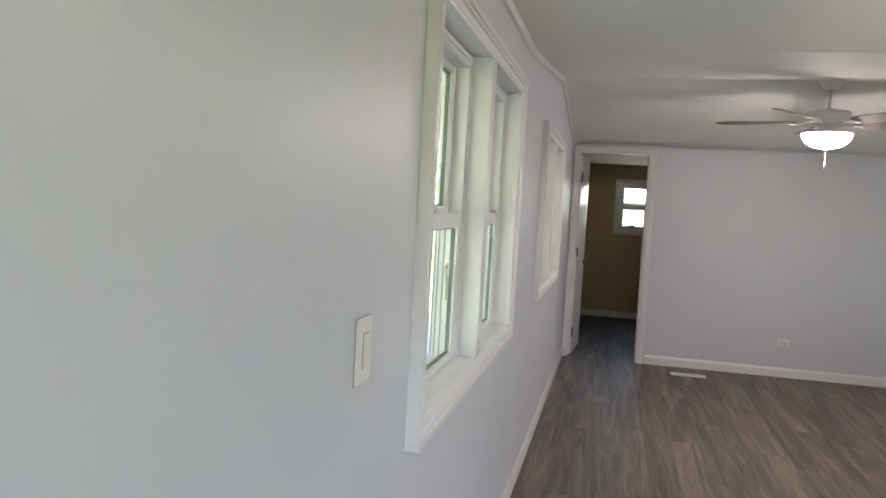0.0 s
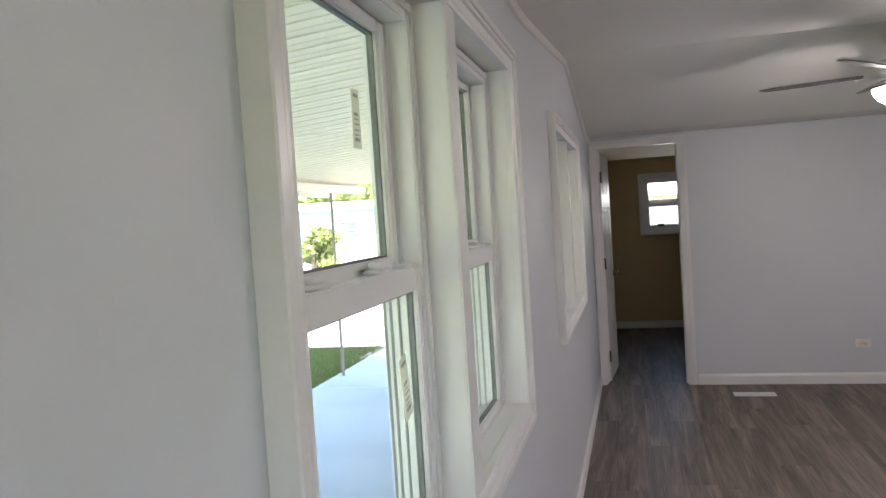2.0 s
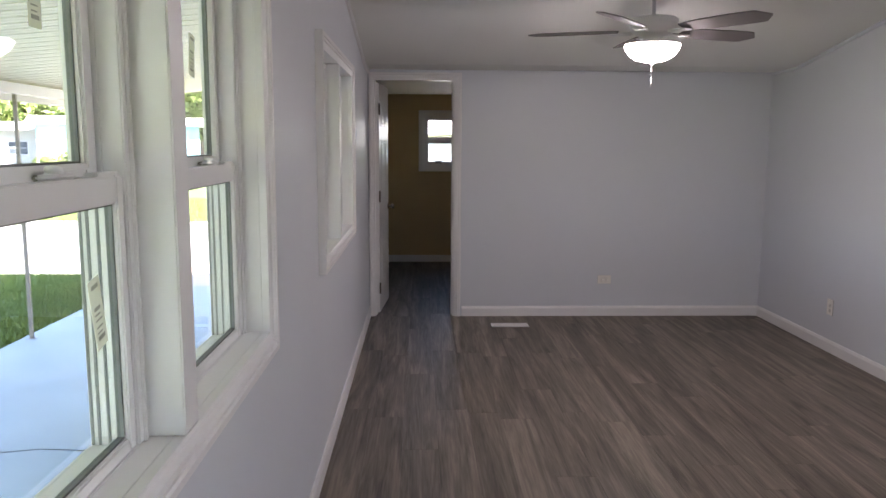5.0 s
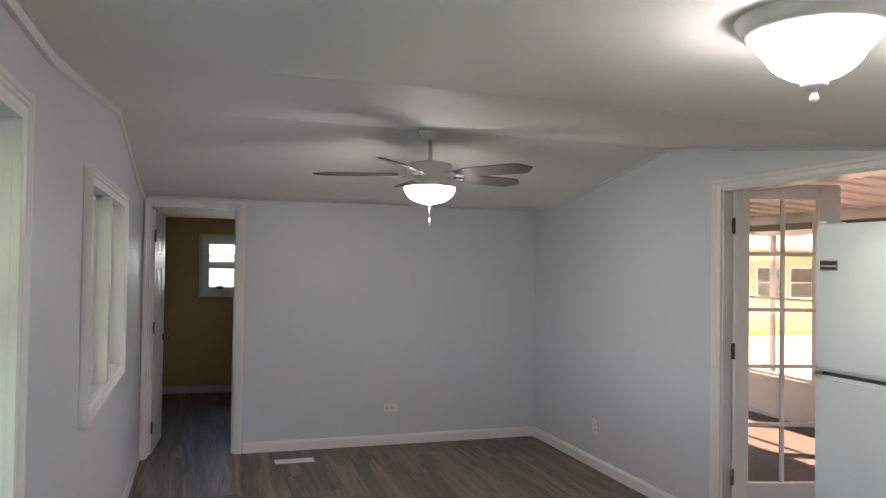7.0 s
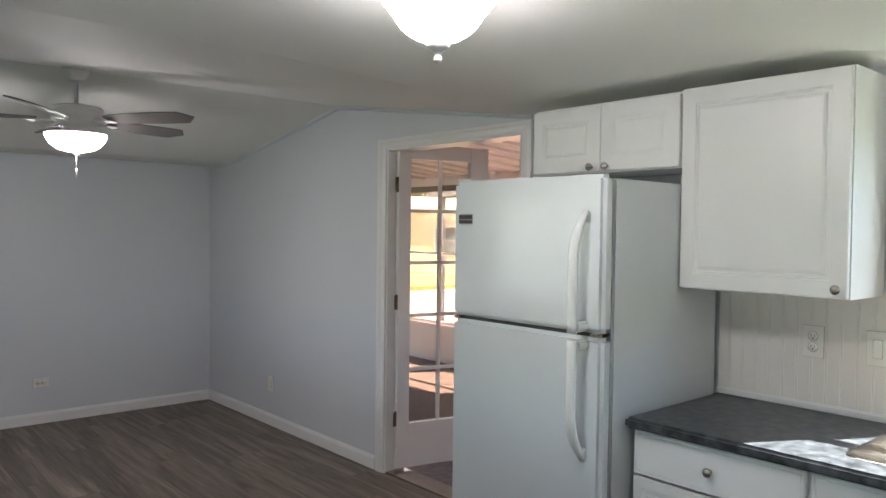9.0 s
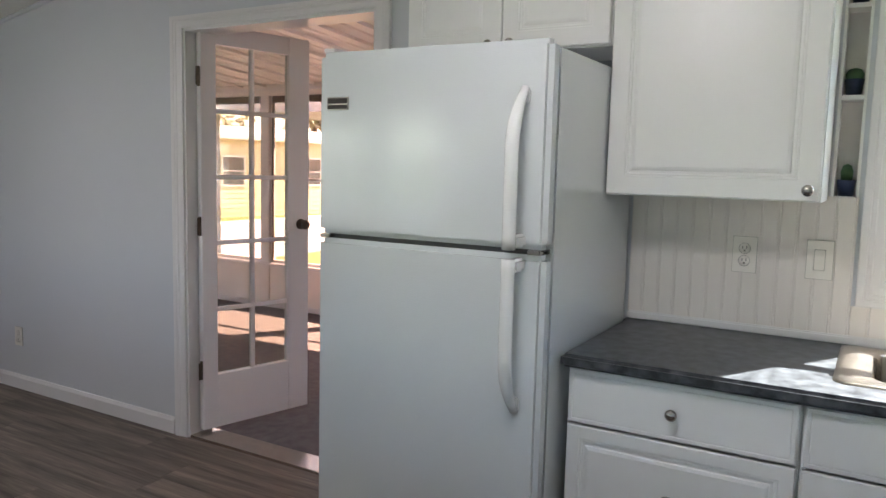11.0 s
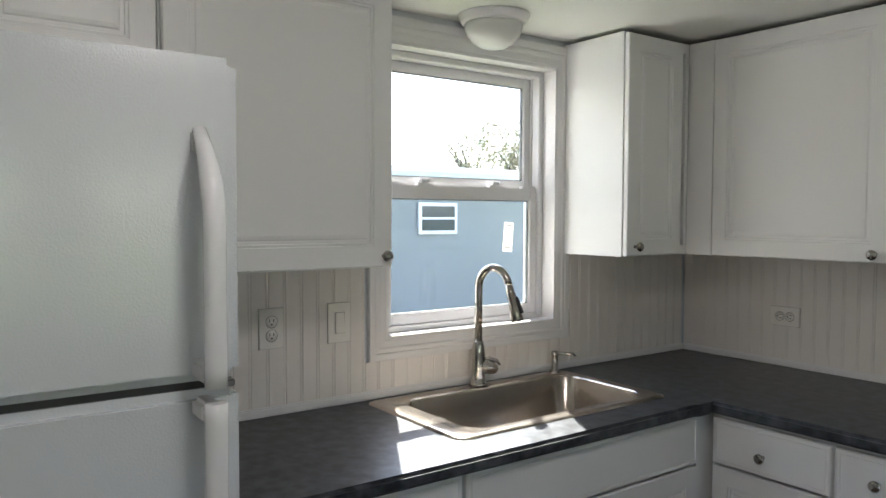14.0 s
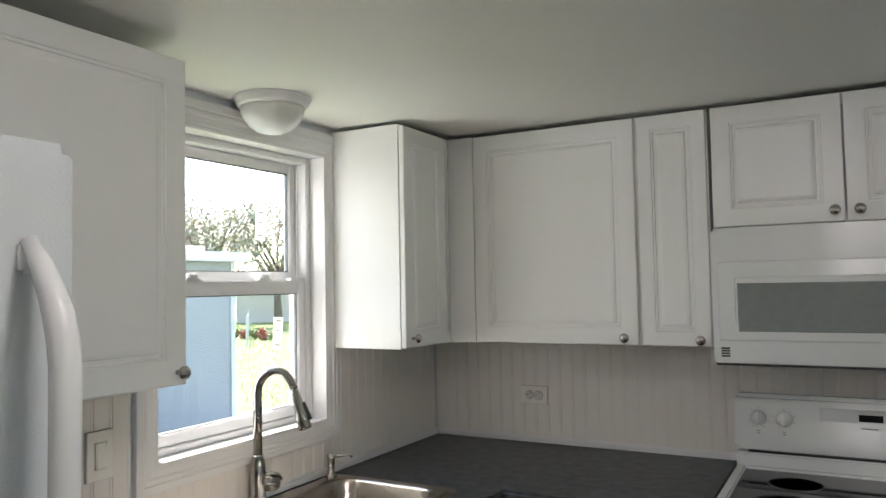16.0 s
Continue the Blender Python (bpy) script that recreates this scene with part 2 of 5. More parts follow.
FROST = mat("unlit_frosted_glass", (0.74, 0.74, 0.72), 0.25, noise_scale=6, col2=(0.71, 0.71, 0.69))
PLANK = plank_material()

# ---- mesh helpers ----
S = dict(kind="structure")
I4 = Matrix.Identity(4)


def bx(bm, a, b, bev=0.0):
    """Adds a box from corner a to corner b, edges bevelled."""
    lo = [min(a[i], b[i]) for i in range(3)]
    hi = [max(a[i], b[i]) for i in range(3)]
    r = bmesh.ops.create_cube(bm, size=1)
    for v in r["verts"]:
        v.co = Vector([(lo[i] + hi[i]) / 2 + v.co[i] * (hi[i] - lo[i]) for i in range(3)])
    if bev:
        es = list({e for v in r["verts"] for e in v.link_edges})
        bmesh.ops.bevel(bm, geom=es, offset=min(bev, 0.45 * min(hi[i] - lo[i] for i in range(3))), segments=2, affect="EDGES")
    return bm


def box(a, b, bev=0.0):
    return bx(bmesh.new(), a, b, bev)


def lathe(profile, seg=32, bm=None, centre=(0, 0, 0)):
    """Turns (radius, z) round the z axis."""
    bm = bm or bmesh.new()
    rings = []
    for r, z in profile:
        if r < 1e-5:
            rings.append([bm.verts.new((centre[0], centre[1], centre[2] + z))])
        else:
            rings.append([bm.verts.new((centre[0] + r * math.cos(k * math.tau / seg), centre[1] + r * math.sin(k * math.tau / seg), centre[2] + z)) for k in range(seg)])
    for a, b in zip(rings, rings[1:]):
        for k in range(seg):
            q = (k + 1) % seg
            if len(a) == 1 and len(b) > 1:
                bm.faces.new((a[0], b[k], b[q]))
            elif len(b) == 1 and len(a) > 1:
                bm.faces.new((a[k], b[0], a[q]))
            elif len(a) > 1:
                bm.faces.new((a[k], b[k], b[q], a[q]))
    for ring in (rings[0], rings[-1]):
        if len(ring) > 1:
            bm.faces.new(ring)
    bmesh.ops.recalc_face_normals(bm, faces=bm.faces)
    for f in bm.faces:
        f.smooth = len(f.verts) < 5
    return bm


def tube(pts, rad, seg=12, bm=None):
    """A round tube along points; rad is a number or one for each point."""
    bm = bm or bmesh.new()
    pts = [Vector(p) for p in pts]
    rads = rad if isinstance(rad, (list, tuple)) else [rad] * len(pts)
    rings = []
    up = Vector((0.13, 0.31, 1)).normalized()
    for i, p in enumerate(pts):
        d = (pts[min(i + 1, len(pts) - 1)] - pts[max(i - 1, 0)]).normalized()
        if abs(d.dot(up)) > 0.98:
            up = Vector((1, 0.2, 0.1)).normalized()
        u = d.cross(up).normalized()
        w = u.cross(d)
        up = w
        rings.append([bm.verts.new(p + (u * math.cos(k * math.tau / seg) + w * math.sin(k * math.tau / seg)) * rads[i]) for k in range(seg)])
    for a, b in zip(rings, rings[1:]):
        for k in range(seg):
            f = bm.faces.new((a[k], a[(k + 1) % seg], b[(k + 1) % seg], b[k]))
            f.smooth = True
    bm.faces.new(rings[0])
    bm.faces.new(rings[-1])
    bmesh.ops.recalc_face_normals(bm, faces=bm.faces)
    return bm


def rect_loft(w, h, steps, bm=None, x0=0.0, z0=0.0, y0=0.0):
    """A panel w by h standing in the xz plane, its front towards -y: steps are (inset, y) rings from the back edge to the middle."""
    bm = bm or bmesh.new()
    rings = []
    for ins, y in steps:
        rings.append([bm.verts.new((x0 + a, y0 + y, z0 + c)) for a, c in ((ins, ins), (w - ins, ins), (w - ins, h - ins), (ins, h - ins))])
    for a, b in zip(rings, rings[1:]):
        for k in range(4):
            bm.faces.new((a[k], a[(k + 1) % 4], b[(k + 1) % 4], b[k]))
    bm.faces.new(rings[-1])
    bm.faces.new(rings[0][::-1])
    bmesh.ops.recalc_face_normals(bm, faces=bm.faces)
    return bm


def part(name, bm, material, parent=None, label="", m=I4, **tags):
    """Links a bmesh as one mesh object, under a thing, a part or on its own."""
    me = bpy.data.meshes.new(name)
    if isinstance(bm, bmesh.types.BMesh):
        bm.to_mesh(me)
        bm.free()
    else:
        me = bm
    if not me.materials:
        me.materials.append(material)
    ob = new(name, me)
    ob.parent = parent
    ob.matrix_basis = m
    return tagged(ob, label=label, **tags)


def thing(name, m, label, category="", **tags):
    ob = new(name)
    ob.empty_display_size = 0.1
    ob.matrix_basis = m
    return tagged(ob, label=label, category=category, **tags)


def wall(name, axis, at, thick, u0, u1, z0, z1, holes, material, **tags):
    """A wall with real openings. axis x: the wall lies in a plane of constant x, u runs along y. holes: (u0, u1, z0, z1)."""
    us = sorted({u0, u1, *[v for h in holes for v in h[:2]]})
    zs = sorted({z0, z1, *[v for h in holes for v in h[2:]]})
    bm = bmesh.new()
    cache = {}

    def vert(u, z, side):
        key = (round(u, 5), round(z, 5), side)
        if key not in cache:
            p = at + (thick if side else 0)
            cache[key] = bm.verts.new((p, u, z) if axis == "x" else (u, p, z))
        return cache[key]

    def solid(i, j):
        if not (0 <= i < len(us) - 1 and 0 <= j < len(zs) - 1):
            return False
        cu, cz = (us[i] + us[i + 1]) / 2, (zs[j] + zs[j + 1]) / 2
        return not any(h[0] < cu < h[1] and h[2] < cz < h[3] for h in holes)

    for i in range(len(us) - 1):
        for j in range(len(zs) - 1):
            if not solid(i, j):
                continue
            a, b, c, d = us[i], us[i + 1], zs[j], zs[j + 1]
            for side in (0, 1):
                bm.faces.new([vert(a, c, side), vert(b, c, side), vert(b, d, side), vert(a, d, side)])
            for di, dj, p, q in ((-1, 0, (a, c), (a, d)), (1, 0, (b, c), (b, d)), (0, -1, (a, c), (b, c)), (0, 1, (a, d), (b, d))):
                if not solid(i + di, j + dj):
                    bm.faces.new([vert(*p, 0), vert(*q, 0), vert(*q, 1), vert(*p, 1)])
    bmesh.ops.recalc_face_normals(bm, faces=bm.faces)
    return part(name, bm, material, kind="structure", **tags)


# ---- plan ----
W, YE, YB, YS = 3.445, 7.395, 0.16, -1.7
TH = 0.13
W1 = (1.563, 3.057, 0.955, 1.957)
W2 = (4.268, 5.69, 0.978, 1.917)
KW = (0.95, 1.70, 1.10, 2.05)
FD = (3.575, 4.735, 0.0, 2.075)
NICHE = (1.776, 1.852, 1.357, 2.122)
BD = (0.044, 0.735, -0.05, 2.04)
YBED = 10.46

wall("wall_west", "x", -TH, TH, YS, YBED + TH, -0.1, 2.62, [W1, W2], WALL)
wall("wall_east", "x", W, TH, YS, YBED + TH, -0.1, 2.62, [KW, FD, NICHE], WALL)
wall("wall_north", "y", YE, 0.11, 0, W, -0.1, 2.3, [BD], WALL)
wall("wall_south", "y", YB - 0.11, 0.11, 1.30, W, -0.1, 2.3, [], WALL)
# the hole in the hall wall is made up, to admit daylight
wall("wall_hall", "y", YS - TH, TH, -TH, W + TH, -0.1, 2.62, [(0.9, 2.9, 0.7, 2.05)], WALL)
wall("wall_bedroom", "y", YBED, TH, 0, W, -0.1, 2.3, [(0.47, 1.20, 1.205, 1.865)], TAN)
part("wall_bedroom_lining", box((0.001, YE + 0.112, 0), (0.014, YBED, 2.1)), TAN, **S)
part("wall_bedroom_lining", box((BD[1] + 0.08, YE + 0.112, 0), (W - 0.001, YE + 0.124, 2.1)), TAN, **S)

# floor
part("floor", box((-TH, YS - TH, -0.12), (W + TH, YBED + TH, -0.006)), PLANK, **S)
floor = [o for o in scene.objects if o.name == "floor"][0]


def ceil_z(x, y):
    """Height of the ceiling: flat over the kitchen, up to a ridge, down to the end wall."""
    pts = ((-9, 2.15), (3.45, 2.15), (5.28, 2.405), (6.98, 2.115), (20, 2.11))
    for (ya, za), (yb, zb) in zip(pts, pts[1:]):
        if ya <= y <= yb:
            z = za + (zb - za) * (y - ya) / (yb - ya)
            break
    lift = 0.065 * max(0.0, min(1.0, (W - x) / 1.5))
    k = min(1, max(0, (y - 0.9) / 1.5)) * min(1, max(0, (5.0 - y) / 1.6))
    return z + lift * k


def ceiling_mesh():
    bm = bmesh.new()
    ys = sorted({YS, 0.9, 3.45, 5.28, 6.98, YE, *[round(YS + 0.3 * i, 3) for i in range(31) if YS + 0.3 * i < YE]})
    xs = [0, 0.6, 1.2, 1.6, 1.95, 2.3, 2.7, 3.1, W]
    g = [[[bm.verts.new((x, y, ceil_z(x, y) + dz)) for x in xs] for y in ys] for dz in (0, 0.12)]
    for L in g:
        for i in range(len(ys) - 1):
            for j in range(len(xs) - 1):
                f = bm.faces.new((L[i][j], L[i][j + 1], L[i + 1][j + 1], L[i + 1][j]))
    bmesh.ops.recalc_face_normals(bm, faces=bm.faces)
    return bm


part("ceiling", ceiling_mesh(), CEIL, **S)
part("ceiling_bedroom", box((0, YE + 0.11, 2.11), (W, YBED, 2.2)), CEIL, **S)
part("roof", box((-0.35, YS - 0.4, 2.62), (W + 0.35, YBED + 0.4, 2.70)), ROOFW, **S)


def run_along(pts, prof):
    """Sweeps a flat profile (across, up) along ceiling or floor points."""
    bm = bmesh.new()
    rings = [[bm.verts.new(Vector(p) + Vector((a, 0, c))) for a, c in prof] for p in pts]
    for a, b in zip(rings, rings[1:]):
        for k in range(len(prof)):
            bm.faces.new((a[k], a[(k + 1) % len(prof)], b[(k + 1) % len(prof)], b[k]))
    bm.faces.new(rings[0])
    bm.faces.new(rings[-1])
    bmesh.ops.recalc_face_normals(bm, faces=bm.faces)
    return bm


CROWN_P = ((0, 0), (0.018, -0.001), (0.02, -0.012), (0.012, -0.03), (0.0, -0.035))
cy = [YS + 0.2 * i for i in range(46) if YS + 0.2 * i < YE] + [YE]
part("crown_trim", run_along([(0.001, y, ceil_z(0, y)) for y in cy], CROWN_P), TRIM, **S)
part("crown_trim", run_along([(W - 0.001, y, ceil_z(W, y)) for y in cy if y > 3.45], [(-a, c * 0.6) for a, c in CROWN_P]), WALL, **S)
part("crown_trim", box((0.82, YE - 0.014, 2.098), (W, YE - 0.001, 2.112), 0.003), WALL, **S)


def baseboard(a, b, n):
    """A board from a to b, 9 cm high, standing out along n."""
    a, b, n = Vector((*a, 0)), Vector((*b, 0)), Vector((*n, 0))
    bm = bmesh.new()
    prof = ((0, 0), (0.014, 0), (0.014, 0.068), (0.010, 0.078), (0.006, 0.088), (0, 0.088))
    rings = [[bm.verts.new(p + n * d + Vector((0, 0, z))) for d, z in prof] for p in (a, b)]
    for k in range(6):
        bm.faces.new((rings[0][k], rings[0][(k + 1) % 6], rings[1][(k + 1) % 6], rings[1][k]))
    bm.faces.new(rings[0])
    bm.faces.new(rings[1])
    bmesh.ops.recalc_face_normals(bm, faces=bm.faces)
    return part("baseboard", bm, TRIM, **S)


baseboard((0, YS), (0, YE), (1, 0))
baseboard((W, 4.83), (W, YE), (-1, 0))
baseboard((0.806, YE), (W - 0.014, YE), (0, -1))
baseboard((0.015, YBED), (W, YBED), (0, -1))
baseboard((1.30, YB - 0.11), (1.30, YB), (-1, 0))


# ---- doors and windows ----
CASE_P = ((0, 0), (0, 0.93), (0.04, 1), (0.28, 1), (0.33, 0.84), (0.40, 0.92), (0.50, 0.92), (0.56, 0.74), (0.80, 0.66), (0.86, 0.58), (0.92, 0.64), (1, 0.58), (1, 0))


def casing(parent, w, z0, z1, cw, m=I4, bottom=True, material=None, top=None, thick=0.020, near=None):
    """Mitred profiled boards round an opening from (0, z0) to (w, z1), on the room's side (towards -y)."""
    material = material or TRIM
    top = top or cw
    near = near or cw

    def board(oa, ia, ob, ib):
        bm = bmesh.new()
        rings = [[bm.verts.new((o[0] + (i[0] - o[0]) * f, -0.0005 - d * thick, o[1] + (i[1] - o[1]) * f)) for f, d in CASE_P] for o, i in ((oa, ia), (ob, ib))]
        n = len(CASE_P)
        for k in range(n):
            bm.faces.new((rings[0][k], rings[0][(k + 1) % n], rings[1][(k + 1) % n], rings[1][k]))
        bm.faces.new(rings[0])
        bm.faces.new(rings[1])
        bmesh.ops.recalc_face_normals(bm, faces=bm.faces)
        part("casing", bm, material, parent, m=m)

    zb = z0 - (cw if bottom else 0)
    board((-near, zb), (0, z0), (-near, z1 + top), (0, z1))
    board((w + cw, zb), (w, z0), (w + cw, z1 + top), (w, z1))
    board((-near, z1 + top), (0, z1), (w + cw, z1 + top), (w, z1))
    if bottom:
        board((-near, zb), (0, z0), (w + cw, zb), (w, z0))


def sash(parent, name, x0, x1, z0, z1, y, rail=0.035, t=0.028, bottom=None, gl=None, top=None):
    """A window sash in the plane y with its pane."""
    bottom, top = bottom or rail, top or rail
    bm = bmesh.new()
    bx(bm, (x0, y, z0), (x0 + rail, y + t, z1), 0.003)
    bx(bm, (x1 - rail, y, z0), (x1, y + t, z1), 0.003)
    bx(bm, (x0 + rail, y, z0), (x1 - rail, y + t, z0 + bottom), 0.003)
    bx(bm, (x0 + rail, y, z1 - top), (x1 - rail, y + t, z1), 0.003)
    s = part(name, bm, VINYL, parent)
    bm = bmesh.new()
    gw = 0.0035
    for a, b in (((x0 + rail, z0 + bottom), (x0 + rail + gw, z1 - top)), ((x1 - rail - gw, z0 + bottom), (x1 - rail, z1 - top)), ((x0 + rail, z0 + bottom), (x1 - rail, z0 + bottom + gw)), ((x0 + rail, z1 - top - gw), (x1 - rail, z1 - top))):
        bx(bm, (a[0], y + t * 0.3, a[1]), (b[0], y + t * 0.7, b[1]))
    part("gasket", bm, GASKET, s, "thin dark grey glazing gasket")
    part("pane", box((x0 + rail, y + t * 0.48, z0 + bottom), (x1 - rail, y + t * 0.52, z1 - top)), gl or GLASS, s)
    return s


def window_unit(parent, x0, x1, z0, z1, zm, y=0.05, locks=2, sticker=True):
    """A single-hung unit: frame, upper sash outside, lower sash inside, locks on the meeting rail."""
    bm = bmesh.new()
    f = 0.022
    for a, b in (((x0, z0), (x0 + f, z1)), ((x1 - f, z0), (x1, z1)), ((x0 + f, z0), (x1 - f, z0 + 0.02)), ((x0 + f, z1 - f), (x1 - f, z1))):
        bx(bm, (a[0], y - 0.01, a[1]), (b[0], y + 0.075, b[1]), 0.003)
    for xx in (x0 + f, x1 - f - 0.006):
        bx(bm, (xx, y + 0.028, z0 + 0.02), (xx + 0.006, y + 0.034, z1 - f))
    part("window_frame", bm, VINYL, parent)
    up = sash(parent, "upper_sash", x0 + f, x1 - f, zm - 0.005, z1 - f, y + 0.038)
    lo = sash(parent, "lower_sash", x0 + f, x1 - f, z0 + 0.02, zm, y, top=0.045)
    span = x1 - x0
    for k in range(locks):
        cx = x0 + span * ((0.27, 0.70)[k] if locks == 2 else 0.5)
        bm = bmesh.new()
        bx(bm, (cx - 0.032, y + 0.002, zm), (cx + 0.032, y + 0.03, zm + 0.010), 0.003)
        bx(bm, (cx - 0.026, y - 0.008, zm + 0.010), (cx + 0.014, y + 0.016, zm + 0.022), 0.005)
        bx(bm, (cx + 0.0, y - 0.014, zm + 0.012), (cx + 0.03, y + 0.004, zm + 0.02), 0.003)
        part("sash_lock", bm, VINYL, lo)
    if locks == 2:
        part("tilt_latch", box((x1 - f - 0.07, y + 0.002, zm), (x1 - f - 0.004, y + 0.03, zm + 0.009), 0.003), VINYL, lo)
        part("tilt_latch", box((x0 + f + 0.004, y + 0.002, zm), (x0 + f + 0.07, y + 0.03, zm + 0.009), 0.003), VINYL, lo)
    return up, lo


def sticker(parent, x0, x1, z0, z1, y, lean=0.0):
    m = Matrix.Translation(((x0 + x1) / 2, y, (z0 + z1) / 2)) @ pose(0, 0, 0, 0, lean, 0)
    w, h = x1 - x0, z1 - z0
    s = part("sticker", box((-w / 2, -0.0006, -h / 2), (w / 2, 0.0006, h / 2)), STICKER, parent, "pale paper window sticker with grey print", m=m)
    bm = bmesh.new()
    for k, (a, b) in enumerate(((0.86, 0.92), (0.55, 0.6), (0.48, 0.5), (0.4, 0.42), (0.3, 0.32), (0.22, 0.24), (0.12, 0.18))):
        bx(bm, (-w * 0.3, -0.0012, -h / 2 + h * a), (w * (0.3 - 0.07 * (k % 3)), -0.0005, -h / 2 + h * b))
    part("print", bm, PRINT_SHADE, s, "grey unreadable print")


def jamb_liner(parent, w, z0, z1, d0, d1, material=None, sill=True):
    """Boards that line an opening from y=d0 to y=d1."""
    material = material or TRIM
    t = 0.012
    part("jamb", box((0, d0, z0), (t, d1, z1)), material, parent)
    part("jamb", box((w - t, d0, z0), (w, d1, z1)), material, parent)
    part("head_jamb", box((t, d0, z1 - t), (w - t, d1, z1)), material, parent)
    if sill:
        part("window_sill", box((t, d0, z0), (w - t, d1, z0 + t), 0.002), material, parent)


M_WEST = lambda y: pose(0, y, 0, 0, 0, 90)
M_EAST = lambda y: pose(W, y, 0, 0, 0, -90)
M_SOUTH = lambda x: pose(x, YB, 0, 0, 0, 180)


def deep_unit(parent, x0, x1, z0, z1, zm, y):
    """A white single-hung unit with a wide inner lip; the lower sash stands flush with the lip, the upper one behind it."""
    lip = 0.042
    bm = bmesh.new()
    for a, b in (((x0, z0), (x0 + lip, z1)), ((x1 - lip, z0), (x1, z1)), ((x0 + lip, z1 - lip), (x1 - lip, z1))):
        bx(bm, (a[0], y - 0.004, a[1]), (b[0], y + 0.082, b[1]), 0.003)
        # a shallow step along the inner edge of the lip
    bx(bm, (x0 + 0.013, y - 0.009, z0), (x0 + 0.025, y - 0.003, z1 - 0.013), 0.002)
    bx(bm, (x1 - 0.025, y - 0.009, z0), (x1 - 0.013, y - 0.003, z1 - 0.013), 0.002)
    bx(bm, (x0 + 0.025, y - 0.009, z1 - 0.025), (x1 - 0.025, y - 0.003, z1 - 0.013), 0.002)
    bx(bm, (x0 + lip, y - 0.002, z0 - 0.02), (x1 - lip, y + 0.082, z0 + 0.002))
    bx(bm, (x0 + lip, y + 0.0335, z0 + 0.002), (x0 + lip + 0.004, y + 0.0375, z1 - lip))
    bx(bm, (x1 - lip - 0.004, y + 0.0335, z0 + 0.002), (x1 - lip, y + 0.0375, z1 - lip))
    part("window_frame", bm, VINYL, parent)
    xa, xb = x0 + lip + 0.004, x1 - lip - 0.004
    # dark strips added on the outer frame sides, to darken where daylight hits
    bm = bmesh.new()
    for ya in (0.045, 0.062, 0.074):
        for xs in (x0 + lip, x1 - lip - 0.002):
            bx(bm, (xs, y + ya, z0 + 0.002), (xs + 0.002, y + ya + 0.005, zm - 0.02))
    part("screen_track", bm, GASKET, parent, "dark grey strips added to dull the bright frame sides")
    up = sash(parent, "upper_sash", xa, xb, zm - 0.018, z1 - lip, y + 0.040, rail=0.042, t=0.03, bottom=0.038, top=0.026)
    lo = sash(parent, "lower_sash", xa, xb, z0 + 0.002, zm, y, rail=0.026, t=0.03, bottom=0.024, top=0.046)
    # raised inner bead round each upper pane
    bm = bmesh.new()
    g0, g1, h0, h1 = xa + 0.042, xb - 0.042, zm + 0.020, z1 - lip - 0.026
    for a, b in (((g0 - 0.012, h0 - 0.010), (g0 - 0.001, h1 + 0.010)), ((g1 + 0.001, h0 - 0.010), (g1 + 0.012, h1 + 0.010)), ((g0 - 0.001, h0 - 0.010), (g1 + 0.001, h0 - 0.001)), ((g0 - 0.001, h1 + 0.001), (g1 + 0.001, h1 + 0.010))):
        bx(bm, (a[0], y + 0.0365, a[1]), (b[0], y + 0.041, b[1]), 0.002)
    part("glazing_bead", bm, VINYL, up)
    span = x1 - x0
    for k, f in enumerate((0.30, 0.66)):
        cx = x0 + span * f
        bm = bmesh.new()
        bx(bm, (cx - 0.034, y + 0.003, zm), (cx + 0.034, y + 0.029, zm + 0.009), 0.003)
        lathe([(0, 0.009), (0.013, 0.009), (0.013, 0.017), (0.010, 0.020), (0, 0.020)], 16, bm, (cx - 0.004, y + 0.016, zm))
        bx(bm, (cx - 0.004, y + 0.004, zm + 0.010), (cx + 0.040, y + 0.018, zm + 0.018), 0.004)
        part("sash_lock", bm, VINYL, lo)
        # the keeper's grey holds the shadow beside the lock
        part("keeper", box((cx - 0.022, y + 0.0305, zm - 0.001), (cx + 0.022, y + 0.0395, zm + 0.008), 0.002), PRINT_SHADE, up, "lock keeper greyed for the shadow by the lock")
    part("tilt_latch", box((xb - 0.085, y + 0.004, zm), (xb - 0.004, y + 0.028, zm + 0.006), 0.002), VINYL, lo)
    part("tilt_latch", box((xa + 0.004, y + 0.004, zm), (xa + 0.085, y + 0.028, zm + 0.006), 0.002), VINYL, lo)
    return up, lo


def west_window(name, y0, y1, z0, z1, split, zm):
    """A double window in one deep casing, a white post between the two recessed units."""
    win = thing(name, M_WEST(y0), "white double single-hung window in a white casing", kind="structure")
    w = y1 - y0
    casing(win, w - 0.024, z0 + 0.012, z1 - 0.012, 0.066, m=Matrix.Translation((0.012, 0, 0)), thick=0.035)
    jamb_liner(win, w, z0, z1, 0.0, 0.118)
    a, b = split
    part("mullion", box((a - y0, -0.0205, z0 + 0.0122), (b - y0, 0.118, z1 - 0.0122), 0.003), TRIM, win)
    u1 = deep_unit(win, 0.0125, a - y0 - 0.0005, z0 + 0.013, z1 - 0.0125, zm, 0.05)
    u2 = deep_unit(win, b - y0 + 0.0005, w - 0.0125, z0 + 0.013, z1 - 0.0125, zm, 0.05)
    return win, u1, u2


w1, (w1a, w1al), (w1b, w1bl) = west_window("window_1", W1[0], W1[1], W1[2], W1[3], (2.283, 2.362), 1.442)
w2, _, _ = west_window("window_2", W2[0], W2[1], W2[2], W2[3], (4.945, 5.02), 1.45)
sticker(w1a, 0.503, 0.539, 1.655, 1.757, 0.1005, 1)
